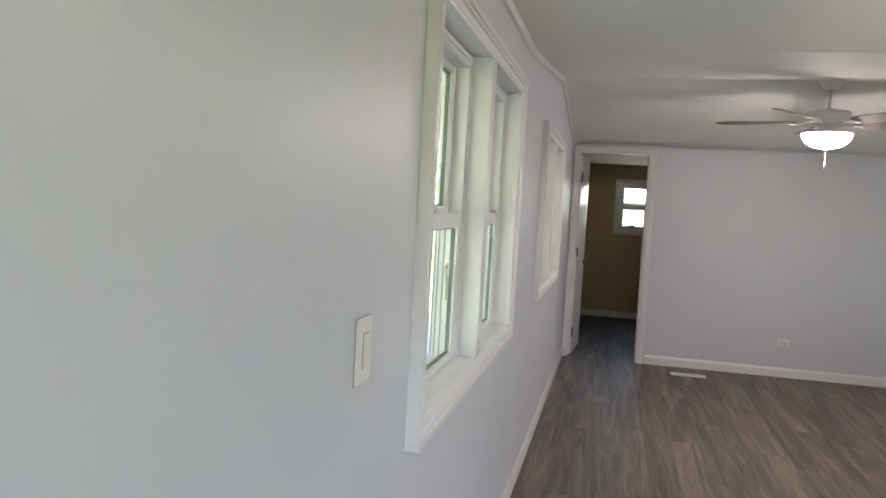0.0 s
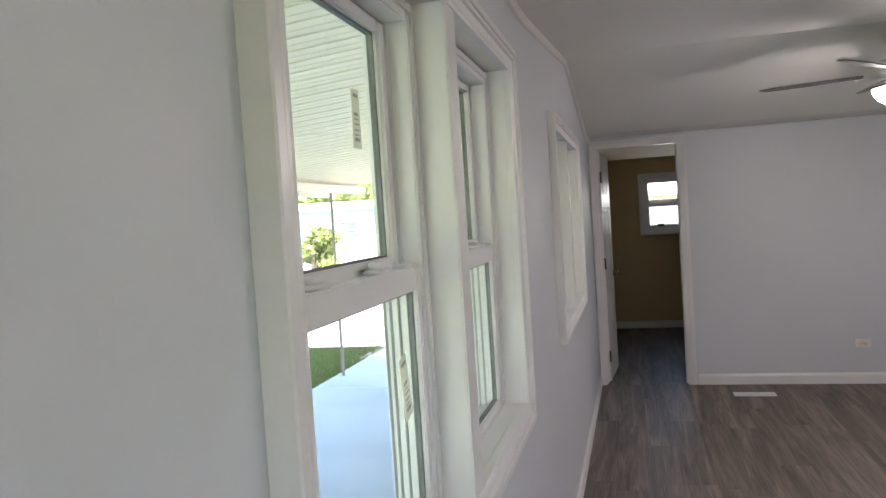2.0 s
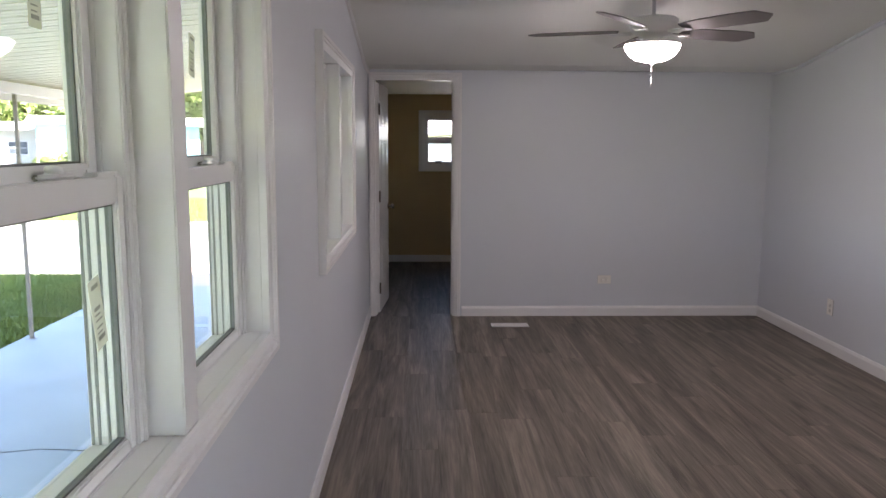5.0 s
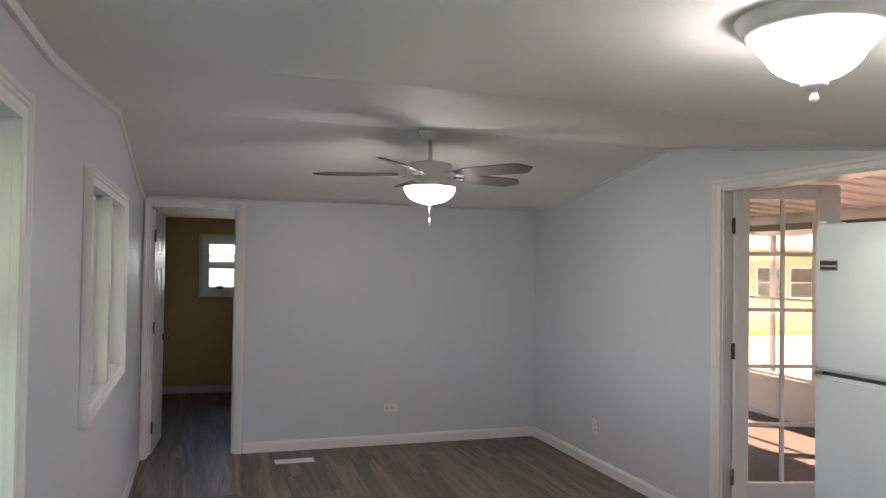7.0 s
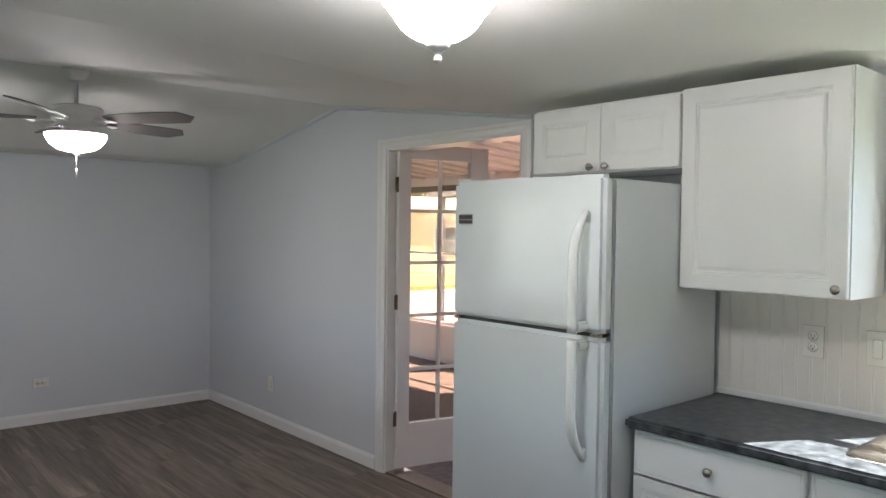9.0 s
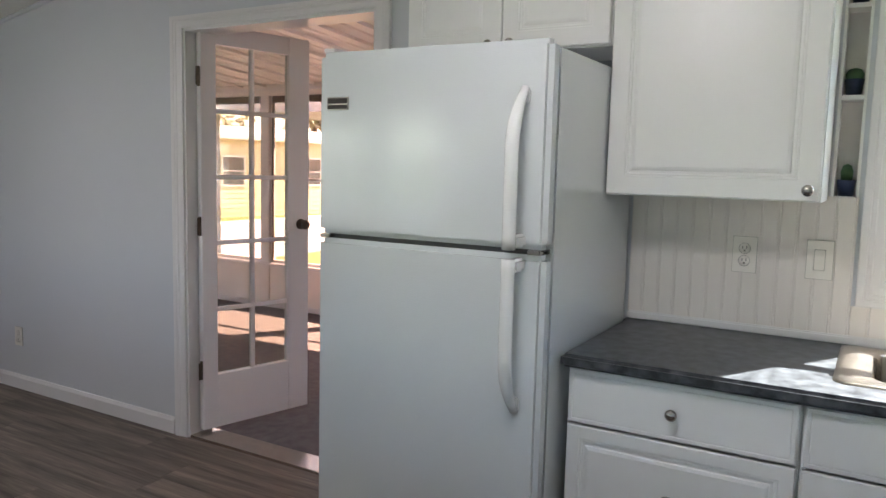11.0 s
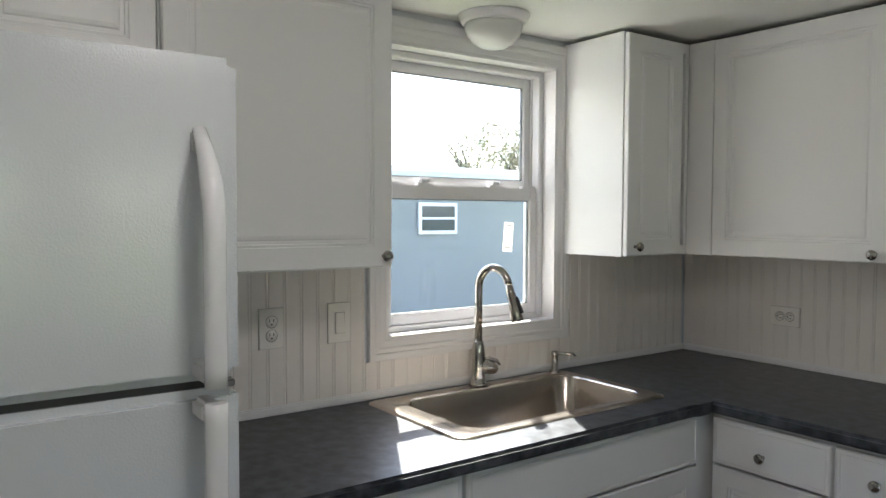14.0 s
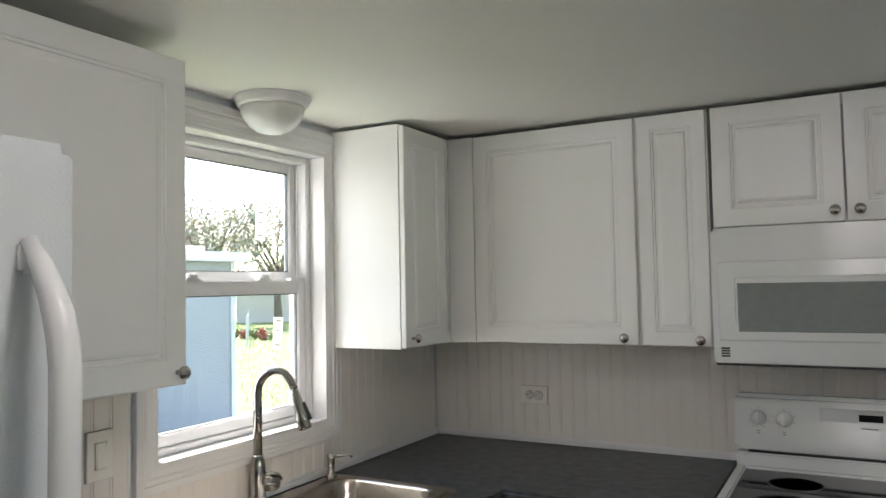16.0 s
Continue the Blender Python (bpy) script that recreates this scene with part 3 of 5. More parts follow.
sticker(w1b, 1.232, 1.277, 1.652, 1.752, 0.1005, 8)
sticker(w1al, 0.555, 0.595, 1.172, 1.287, 0.061, -12)

# added opening behind the start of the walk, unseen, brightens the hall with daylight
hw = thing("daylight_opening", pose(2.9, YS, 0, 0, 0, 180), "unseen glazed opening added to let daylight into the hall", kind="structure")
for hx0, hx1 in ((0.0, 0.975), (1.025, 2.0)):
    sash(hw, "sash", hx0, hx1, 0.7, 2.05, 0.04, rail=0.05)
part("post", box((0.976, 0.03, 0.7), (1.024, 0.08, 2.05)), VINYL, hw)

# kitchen window
kw = thing("window_3", M_EAST(KW[1]), "white single-hung window over the kitchen sink", kind="structure")
kww = KW[1] - KW[0]
casing(kw, kww - 0.024, KW[2] + 0.012, KW[3] - 0.012, 0.074, m=Matrix.Translation((0.012, 0, 0)), top=0.087)
jamb_liner(kw, kww, KW[2], KW[3], 0.0, 0.07)
kup, klo = window_unit(kw, 0.012, kww - 0.012, KW[2] + 0.012, KW[3] - 0.012, 1.60, y=0.062)
sticker(klo, 0.562, 0.608, 1.365, 1.475, 0.074, 5)
sticker(kup, 0.522, 0.568, 1.738, 1.845, 0.112, 4)

# bedroom window
bw = thing("window_4", pose(0.47, YBED, 0), "small white bedroom window with a wide casing", kind="structure")
casing(bw, 0.73, 1.205, 1.865, 0.05, material=TRIM)
jamb_liner(bw, 0.73, 1.205, 1.865, -0.001, 0.05)
window_unit(bw, 0.012, 0.718, 1.217, 1.853, 1.55, locks=1)
part("blind_clip", box((0.16, 0.03, 1.255), (0.24, 0.048, 1.29), 0.004), BLACK, bw, "small dark latch on the sill")


def hinge(parent, m):
    bm = bmesh.new()
    bx(bm, (-0.03, -0.003, -0.045), (0.03, 0.003, 0.045), 0.002)
    lathe([(0, -0.05), (0.007, -0.048), (0.007, 0.048), (0, 0.05)], 10, bm)
    part("hinge", bm, BRONZE, parent, "dark bronze hinge", m=m)


# bedroom door
bd = thing("door_1", pose(BD[0], YE, 0), "white doorway casing with a dark strike and hinges", kind="structure")
bdw = BD[1] - BD[0]
casing(bd, bdw, 0, BD[3], 0.058, bottom=False, top=0.052, near=0.036)
jamb_liner(bd, bdw, 0.0, BD[3], -0.001, 0.112, sill=False)
part("door_stop", box((0.012, 0.05, 0), (0.024, 0.075, BD[3] - 0.012)), TRIM, bd)
part("door_stop", box((bdw - 0.024, 0.05, 0), (bdw - 0.012, 0.075, BD[3] - 0.012)), TRIM, bd)


def panel_door(w, h, t):
    """Six-panel leaf: x from 0 to w, z from 0 to h, both faces panelled."""
    bm = bx(bmesh.new(), (0, -t / 2, 0), (w, t / 2, h), 0.002)
    pw = (w - 0.33) / 2
    for x0 in (0.11, 0.22 + pw):
        for z0, z1 in ((0.2, 0.80), (0.98, 1.52), (1.63, 1.85)):
            for s in (1, -1):
                b2 = bmesh.new()
                rect_loft(pw, z1 - z0, [(0, 0.0), (0.006, -0.004), (0.012, -0.0035), (0.03, -0.0015), (0.04, -0.006)], b2, x0, z0, 0)
                for v in b2.verts:
                    v.co.y = s * (v.co.y - t / 2)
                me = bpy.data.meshes.new("tmp")
                b2.to_mesh(me)
                b2.free()
                bm.from_mesh(me)
                bpy.data.meshes.remove(me)
    bmesh.ops.recalc_face_normals(bm, faces=bm.faces)
    return bm


leaf = thing("interior_door", pose(BD[0] + 0.026, YE + 0.085, 0.012, 0, 0, 85.5), "white six-panel door standing open into the bedroom", "door")
part("door_leaf", panel_door(0.64, 2.0, 0.035), TRIM, leaf)
for hz in (1.78, 1.03, 0.22):
    hinge(leaf, pose(-0.004, -0.022, hz, 0, 0, 0))
for s in (1, -1):
    bm = lathe([(0, 0), (0.028, 0), (0.028, 0.006), (0.01, 0.01), (0.01, 0.03), (0.02, 0.036), (0.026, 0.046), (0.022, 0.058), (0, 0.063)], 20)
    part("door_knob", bm, CHROME, leaf, "brushed nickel round knob", m=pose(0.585, -s * 0.0175, 0.90, 90 * s, 0, 0))

# french door opening and leaf
fd = thing("door_2", M_EAST(FD[1]), "white doorway to the sunroom with a profiled casing", kind="structure")
fdw = FD[1] - FD[0]
casing(fd, fdw, 0, FD[3], 0.078, bottom=False, top=0.058)
jamb_liner(fd, fdw, 0.0, FD[3], -0.001, TH + 0.02, sill=False)
part("threshold", box((0.012, -0.002, -0.012), (fdw - 0.012, TH + 0.02, 0.012), 0.004), STEEL, fd, "worn metal threshold strip")


def french_leaf():
    th = thing("french_door", pose(W + 0.058, FD[1] - 0.036, 0.03, 0, 0, -14.0), "white ten-pane French door swung open into the sunroom", "door")
    w, h, t = 0.655, 2.08, 0.042
    bm = bmesh.new()
    xa, xm, xb = 0.085, 0.30, 0.52
    rows = [0.285, 0.63, 0.98, 1.32, 1.655, 1.985]
    bx(bm, (0, -t / 2, 0), (xa, t / 2, h), 0.003)
    bx(bm, (xb, -t / 2, 0), (w, t / 2, h), 0.003)
    bx(bm, (xa, -t / 2, 0), (xb, t / 2, rows[0]), 0.002)
    bx(bm, (xa, -t / 2, rows[-1]), (xb, t / 2, h), 0.002)
    part("leaf_frame", bm, TRIM, th)
    m = 0.011
    part("muntin", box((xm - m, -0.014, rows[0]), (xm + m, 0.014, rows[-1]), 0.004), TRIM, th)
    for z in rows[1:-1]:
        part("muntin", box((xa, -0.013, z - m), (xb, 0.013, z + m), 0.004), TRIM, th)
    for i in range(5):
        for x0, x1 in ((xa, xm - m), (xm + m, xb)):
            part("pane", box((x0, -0.0015, rows[i] + (m if i else 0)), (x1, 0.0015, rows[i + 1] - (m if i < 4 else 0))), GLASS, th)
    for s in (1, -1):
        bm = lathe([(0, 0), (0.03, 0), (0.03, 0.006), (0.01, 0.01), (0.01, 0.03), (0.02, 0.036), (0.027, 0.048), (0.022, 0.06), (0, 0.065)], 20)
        part("door_knob", bm, BRONZE, th, "dark aged round knob", m=pose(0.60, -s * t / 2, 1.06, 90 * s, 0, 0))
    for hz in (1.82, 1.07, 0.32):
        hinge(th, pose(-0.006, -0.012, hz, 0, 0, 40))


french_leaf()


# ---- small wall things ----
def outlet(m, label, horizontal=False, grp="outlets"):
    th = thing("wall_outlet", m, label, "outlet", group=grp)
    w, h = (0.115, 0.072) if horizontal else (0.072, 0.115)
    # grey backing a little wider than the plate draws its shadow line
    part("plate_gap", box((-w / 2 - 0.0014, -0.0022, -h / 2 - 0.0014), (w / 2 + 0.0014, 0.0, h / 2 + 0.0014)), PRINT_SHADE, th, "thin grey line for the shadow round the plate")
    part("cover_plate", box((-w / 2, -0.007, -h / 2), (w / 2, 0.0, h / 2), 0.0015), PLATE, th)
    for s in (-1, 1):
        c = (s * 0.02, 0) if horizontal else (0, s * 0.02)
        bm = lathe([(0, 0.0), (0.0165, 0.0), (0.0165, 0.002), (0, 0.002)], 20)
        # grey ring paints the shade round each socket
        part("socket_gap", lathe([(0, 0.0), (0.0182, 0.0), (0.0182, 0.0012), (0, 0.0012)], 20), PRINT_SHADE, th, "thin grey ring for the shade round the socket", m=pose(c[0], -0.0064, c[1], 90, 0, 0))
        rc = part("socket", bm, PLATE, th, m=pose(c[0], -0.006, c[1], 90, 0, 0))
        bm = bmesh.new()
        for dx in (-0.006, 0.006):
            if horizontal:
                bx(bm, (-0.001, dx - 0.001, 0.0015), (0.008, dx + 0.001, 0.0026))
            else:
                bx(bm, (dx - 0.001, -0.001, 0.0015), (dx + 0.001, 0.008, 0.0026))
        bx(bm, (-0.0025, -0.010, 0.0015), (0.0025, -0.005, 0.0026)) if not horizontal else bx(bm, (-0.010, -0.0025, 0.0015), (-0.005, 0.0025, 0.0026))
        part("slots", bm, SLOT, rc, "dark socket slots")


def switch(m, label):
    th = thing("light_switch", m, label, "switch", group="rocker switches")
    # shadow outline of the switch plate, drawn as a grey backing
    part("plate_gap", box((-0.0384, -0.0022, -0.0614), (0.0384, 0.0, 0.0614)), PRINT_SHADE, th, "thin grey line for the shadow round the plate")
    part("cover_plate", box((-0.037, -0.0065, -0.06), (0.037, 0, 0.06), 0.0015), PLATE, th)
    part("bezel", rect_loft(0.036, 0.07, [(0, 0), (0.0, -0.001), (0.002, -0.002), (0.003, -0.001)], None, -0.018, -0.035, -0.006), PLATE, th)
    # grey box paints the shade line round the rocker
    part("rocker_gap", box((-0.0158, -0.0094, -0.0323), (0.0158, -0.005, 0.0323)), PRINT_SHADE, th, "thin grey edge for the shade round the rocker")
    bm = bmesh.new()
    bx(bm, (-0.0145, -0.0115, -0.031), (0.0145, -0.005, 0.031), 0.002)
    for v in bm.verts:
        if v.co.z < 0 and v.co.y < -0.008:
            v.co.y -= 0.003
    part("rocker", bm, PLATE, th)


outlet(pose(W - 0.002, 6.235, 0.33, 0, 0, -90), "white wall outlet low on the grey-blue wall beside the baseboard")
outlet(pose(2.06, YE - 0.001, 0.325), "white sideways outlet low on the grey-blue end wall", True)
outlet(pose(W - 0.012, 2.086, 1.172, 0, 0, -90), "white upright outlet on the beadboard above the counter")
outlet(pose(2.967, YB + 0.013, 1.113, 0, 0, 180), "white sideways outlet on the beadboard beside the corner cabinet", True)
switch(pose(W - 0.012, 1.867, 1.172, 0, 0, -90), "white rocker switch on the beadboard beside the sink window")
switch(pose(0.001, 1.165, 1.20, 0, 0, 90), "white rocker switch on the grey-blue wall beside the double window")

# floor register
fr = thing("floor_register", pose(1.19, 7.04, 0.0), "white slotted floor vent in the plank floor near the end wall", "vent")
bm = bmesh.new()
bx(bm, (-0.155, -0.06, 0.0), (0.155, -0.048, 0.006), 0.002)
bx(bm, (-0.155, 0.048, 0.0), (0.155, 0.06, 0.006), 0.002)
bx(bm, (-0.155, -0.048, 0.0), (-0.14, 0.048, 0.006), 0.002)
bx(bm, (0.14, -0.048, 0.0), (0.155, 0.048, 0.006), 0.002)
part("frame", bm, VINYL, fr)
part("damper", box((-0.14, -0.048, 0.0), (0.14, 0.048, 0.002)), PLATE, fr)
for k in range(14):
    part("slat", box((-0.135 + k * 0.02, -0.046, 0.002), (-0.125 + k * 0.02, 0.046, 0.006)), VINYL, fr)


# ---- ceiling lamps ----
def dome_light(m, label, lit, r=0.2, finial=True):
    th = thing("ceiling_light", m, label, "ceiling lamp")
    k = r / 0.2
    prof = [(0, 0), (0.206, 0), (0.214, -0.004), (0.215, -0.010), (0.208, -0.014), (0.208, -0.020), (0.203, -0.026), (0.199, -0.038), (0.191, -0.050), (0.180, -0.056), (0.170, -0.056), (0.168, -0.046), (0, -0.046)]
    part("base_ring", lathe([(a * k, b * k) for a, b in prof], 48), TRIM, th)
    if finial:
        g = [(0.166, -0.047), (0.172, -0.060), (0.170, -0.068), (0.158, -0.078), (0.152, -0.090), (0.140, -0.100), (0.133, -0.114), (0.118, -0.137), (0.098, -0.155), (0.07, -0.172), (0.04, -0.180), (0, -0.182)]
    else:
        g = [(0.166, -0.047), (0.174, -0.062), (0.170, -0.09), (0.155, -0.125), (0.128, -0.158), (0.09, -0.184), (0.045, -0.198), (0, -0.202)]
    part("glass_bowl", lathe([(a * k, b * k) for a, b in g], 48), BULB if lit else FROST, th, "glowing frosted glass bowl" if lit else "unlit frosted glass bowl")
    if finial:
        part("finial", lathe([(a_ * k, b_ * k) for a_, b_ in [(0, -0.176), (0.036, -0.178), (0.037, -0.196), (0.03, -0.204), (0.014, -0.214), (0.008, -0.222), (0.012, -0.23), (0.013, -0.238), (0.006, -0.246), (0, -0.247)]], 24), TRIM, th)


dome_light(pose(1.865, 2.41, ceil_z(1.865, 2.41)), "lit white dome ceiling light with a stepped glass bowl and finial", True, 0.172)
dome_light(pose(3.318, 1.358, ceil_z(3.318, 1.358) + 0.001), "unlit white flush dome light above the sink window", False, 0.110, False)

# ceiling fan
FX, FY = 1.750, 5.262
fz = ceil_z(FX, FY)
fan = thing("ceiling_fan", pose(FX, FY, fz), "white ceiling fan with five grey blades and a lit bowl", "ceiling fan")
part("canopy", lathe([(0, 0.01), (0.07, 0.01), (0.07, -0.012), (0.058, -0.03), (0.045, -0.055), (0.03, -0.062), (0, -0.064)], 32), TRIM, fan)
part("downrod", lathe([(0, -0.05), (0.0115, -0.05), (0.0115, -0.18), (0.022, -0.182), (0.022, -0.192), (0, -0.195)], 16), TRIM, fan)
part("motor", lathe([(a_, b_ - 0.03) for a_, b_ in [(0, -0.158), (0.06, -0.160), (0.125, -0.172), (0.137, -0.182), (0.137, -0.196), (0.131, -0.2), (0.134, -0.206), (0.128, -0.228), (0.118, -0.238), (0.12, -0.246), (0.09, -0.265), (0.055, -0.27), (0.055, -0.312), (0.156, -0.313), (0.156, -0.3175), (0, -0.3178)]], 40), TRIM, fan)
part("light_bowl", lathe([(a_, b_ - 0.03) for a_, b_ in [(0, -0.318), (0.15, -0.318), (0.153, -0.326), (0.146, -0.345), (0.125, -0.375), (0.09, -0.398), (0.045, -0.41), (0, -0.412)]], 40), BULBF, fan, "glowing frosted glass bowl")
bm = lathe([(0, -0.44), (0.014, -0.442), (0.013, -0.455), (0.005, -0.462), (0, -0.464)], 14)
tube([(0.0, 0.0, -0.46), (0.001, 0, -0.535)], 0.0018, 6, bm)
tube([(0.001, 0.0, -0.53), (0.001, 0, -0.575)], 0.0038, 8, bm)
part("pull_chain", bm, TRIM, fan)


def blade_bm():
    bm = bmesh.new()
    outline = [(0.0, 0.04), (0.05, 0.055), (0.15, 0.068), (0.28, 0.073), (0.40, 0.072), (0.425, 0.066), (0.478, 0.004), (0.478, -0.004), (0.425, -0.066), (0.40, -0.07), (0.28, -0.072), (0.15, -0.066), (0.05, -0.055), (0.0, -0.04)]
    lo = [bm.verts.new((x, y, -0.003)) for x, y in outline]
    hi = [bm.verts.new((x, y, 0.003)) for x, y in outline]
    n = len(outline)
    bm.faces.new(lo[::-1])
    bm.faces.new(hi)
    for k in range(n):
        bm.faces.new((lo[k], lo[(k + 1) % n], hi[(k + 1) % n], hi[k]))
    return bm


def iron_bm():
    bm = tube([(0.085, 0, 0.0), (0.13, 0.0, -0.012), (0.17, 0, -0.012)], [0.016, 0.012, 0.01], 8)
    bx(bm, (0.16, -0.033, -0.018), (0.235, 0.033, -0.009), 0.006)
    return bm


for k in range(5):
    a = 17.6 + 72 * k
    br = part("blade_iron", iron_bm(), TRIM, fan, m=pose(0, 0, -0.272, 0, 0, a))
    part("blade", blade_bm(), BLADE, br, "grey wooden fan blade", m=pose(0.19, 0, 0.002, -14, 0, 0) @ Matrix.Diagonal((1.08, 1, 1, 1)))


# ---- kitchen ----
def knob(parent, x, y, z):
    bm = lathe([(0, 0), (0.006, 0), (0.005, 0.012), (0.009, 0.016), (0.0155, 0.021), (0.016, 0.026), (0.011, 0.031), (0, 0.0325)], 20)
    part("knob", bm, CHROME, parent, "polished nickel round knob", m=pose(x, y, z, 90, 0, 0))


def door_front(parent, name, x0, x1, z0, z1, y, kn=None, flat=False, fr=0.058):
    """A raised-panel front with its face at y, towards -y; kn: place of its knob."""
    w, h = x1 - x0, z1 - z0
    t = 0.019
    if flat:
        st = [(0, t), (0, 0.004), (0.004, 0), (0.012, 0), (0.014, 0.0015), (0.016, 0)]
    else:
        f = min(fr, w * 0.27, h * 0.27)
        st = [(0, t), (0, 0.003), (0.003, 0), (f - 0.014, 0), (f - 0.012, 0.0035), (f - 0.006, 0.003), (f - 0.004, 0.0065), (f + 0.004, 0.0065), (f + 0.007, 0.0035), (f + 0.016, 0.0012)]
    d = part(name, rect_loft(w, h, st, None, x0, z0, y), CAB, parent)
    if kn:
        knob(d, kn[0], y, kn[1])
    return d


def cabinet(m, w, d, z0, z1, label, fronts, name="wall_cabinet", grp="kitchen wall cabinets", toe=False, side_panel=True):
    """A cabinet unit w wide and d deep to the face of its doors. fronts: (kind, x0, x1, z0, z1, knob)."""
    th = thing(name, m, label, "cabinet", group=grp)
    t = 0.016
    f = -(d - 0.021)
    lo = z0 + (0.1 if toe else 0)
    part("side_panel", box((0, f, lo), (t, -0.002, z1)), CAB, th)
    part("side_panel", box((w - t, f, lo), (w, -0.002, z1)), CAB, th)
    if side_panel:
        part("top_panel", box((t, f, z1 - t), (w - t, -0.002, z1)), CAB, th)
    part("bottom_panel", box((t, f, lo), (w - t, -0.002, lo + t)), CAB, th)
    part("back_panel", box((t, -0.010, lo + t), (w - t, -0.003, z1 - t)), CAB, th)
    part("face_rail", box((t, f, lo + t), (w - t, f + 0.016, lo + 0.035)), CAB, th)
    part("face_rail", box((t, f, z1 - 0.035), (w - t, f + 0.016, z1 - t - 0.001)), CAB, th)
    if toe:
        part("toe_kick", box((0, f + 0.06, z0), (w, f + 0.075, lo)), CAB, th)
    for kind, a, b, c, e, kn in fronts:
        door_front(th, kind, a, b, c, e, -d, kn, flat=(kind == "drawer_front"), fr=0.05 if kind == "deep_drawer_front" else 0.07)
    return th


UD = W - 3.13
Z0, Z1 = 1.357, 2.128
cabinet(M_EAST(3.215), 0.745, UD, 1.815, 2.105, "white two-door wall cabinet above the fridge", [
    ("door", 0.004, 0.371, 1.820, 2.095, (0.333, 1.838)), ("door", 0.375, 0.741, 1.820, 2.095, (0.412, 1.838))])
cabinet(M_EAST(2.466), 0.606, UD, Z0, 2.112, "white single-door wall cabinet between the fridge and window", [
    ("door", 0.004, 0.602, Z0 + 0.004, 2.106, (0.575, 1.39))])
cabinet(M_EAST(0.914), 0.36, UD, Z0, Z1 + 0.006, "narrow white wall cabinet in the corner by the window", [
    ("door", 0.004, 0.30, Z0 + 0.004, Z1, (0.045, 1.392))])
SD = 0.557 - YB
cabinet(M_SOUTH(3.13), 0.705, SD, Z0, Z1 + 0.006, "wide white single-door wall cabinet beside the corner", [
    ("door", 0.09, 0.699, Z0 + 0.002, Z1 + 0.003, (0.656, 1.384))])
cabinet(M_SOUTH(2.424), 0.232, SD, Z0, Z1 + 0.006, "narrow white single-door wall cabinet beside the microwave", [
    ("door", 0.004, 0.228, Z0 + 0.002, Z1 + 0.003, (0.197, 1.38))])
cabinet(M_SOUTH(2.182), 0.762, SD, 1.738, Z1 + 0.006, "white two-door wall cabinet above the microwave", [
    ("door", 0.004, 0.379, 1.742, Z1 + 0.003, (0.352, 1.776)), ("door", 0.383, 0.758, 1.742, Z1 + 0.003, (0.418, 1.776))])

part("corner_filler", box((3.045, 0.552, Z0), (3.1505, 0.5365, Z1 + 0.006)), CAB, None, "white corner filler strip between two wall cabinets", category="filler strip")

# recessed shelves with three little plants
NY0, NY1, NX = 1.776, 1.852, W + 0.085
sh = thing("end_shelf", pose(W, NY0, Z0), "white narrow recessed shelf unit between cabinet and window casing", "shelf")
nd, nw = NX - W, NY1 - NY0
part("back_panel", box((nd - 0.006, 0.0, 0), (nd, nw, 0.765)), BEAD, sh)
part("side_panel", box((-0.006, 0, 0), (nd - 0.0065, 0.008, 0.765), 0.001), CAB, sh)
part("side_panel", box((-0.006, nw - 0.008, 0), (nd - 0.0065, nw, 0.765), 0.001), CAB, sh)
part("top_panel", box((-0.006, 0.0085, 0.752), (nd - 0.0065, nw - 0.0085, 0.765)), CAB, sh)
for kind, z in enumerate((0.0, 0.305, 0.575)):
    part("shelf", box((-0.008, 0.0085, z), (nd - 0.0065, nw - 0.0085, z + 0.014), 0.002), CAB, sh)
    pl = thing("potted_cactus", pose(W + 0.038, (NY0 + NY1) / 2, Z0 + z + 0.014), ("tiny column cactus in a navy pot on the lowest shelf", "small round green cactus in a navy pot on the middle shelf", "bushy dark succulent in a navy pot on the top shelf")[kind], "potted plant", group="little plants on the recessed shelves")
    part("pot", lathe([(0, 0), (0.021, 0), (0.026, 0.045), (0.028, 0.05), (0.024, 0.05), (0.023, 0.043), (0, 0.042)], 24), POT, pl)
    bm = bmesh.new()
    if kind == 0:
        lathe([(0.010, 0.042), (0.016, 0.052), (0.018, 0.075), (0.012, 0.094), (0, 0.10)], 12, bm)
        lathe([(0.006, 0.042), (0.010, 0.052), (0.010, 0.068), (0, 0.078)], 10, bm, (0.014, 0.006, 0))
    elif kind == 1:
        lathe([(0.012, 0.042), (0.024, 0.052), (0.026, 0.066), (0.018, 0.08), (0, 0.085)], 14, bm)
    else:
        rnd = random.Random(5)
        for k in range(34):
            a, e = rnd.uniform(0, 6.28), rnd.uniform(0.2, 1.3)
            dv = Vector((math.cos(a) * math.cos(e), math.sin(a) * math.cos(e), math.sin(e)))
            tube([Vector((0, 0, 0.044)) + dv * 0.004, Vector((0, 0, 0.047)) + dv * 0.018, Vector((0, 0, 0.05)) + dv * rnd.uniform(0.026, 0.036)], [0.002, 0.0045, 0.0008], 5, bm)
    part("plant", bm, CACTUS, pl, "green cactus body" if kind < 2 else "dark green spiky leaves")

# base cabinets
BDp = W - 2.83
cabinet(M_EAST(2.452), 0.608, BDp, 0, 0.878, "white base cabinet with four drawers beside the fridge", [
    ("drawer_front", 0.006, 0.602, 0.716, 0.872, (0.30, 0.794)),
    ("deep_drawer_front", 0.006, 0.602, 0.414, 0.708, (0.30, 0.555)),
    ("deep_drawer_front", 0.006, 0.602, 0.112, 0.406, (0.30, 0.26))], "base_cabinet", "kitchen base cabinets", toe=True)
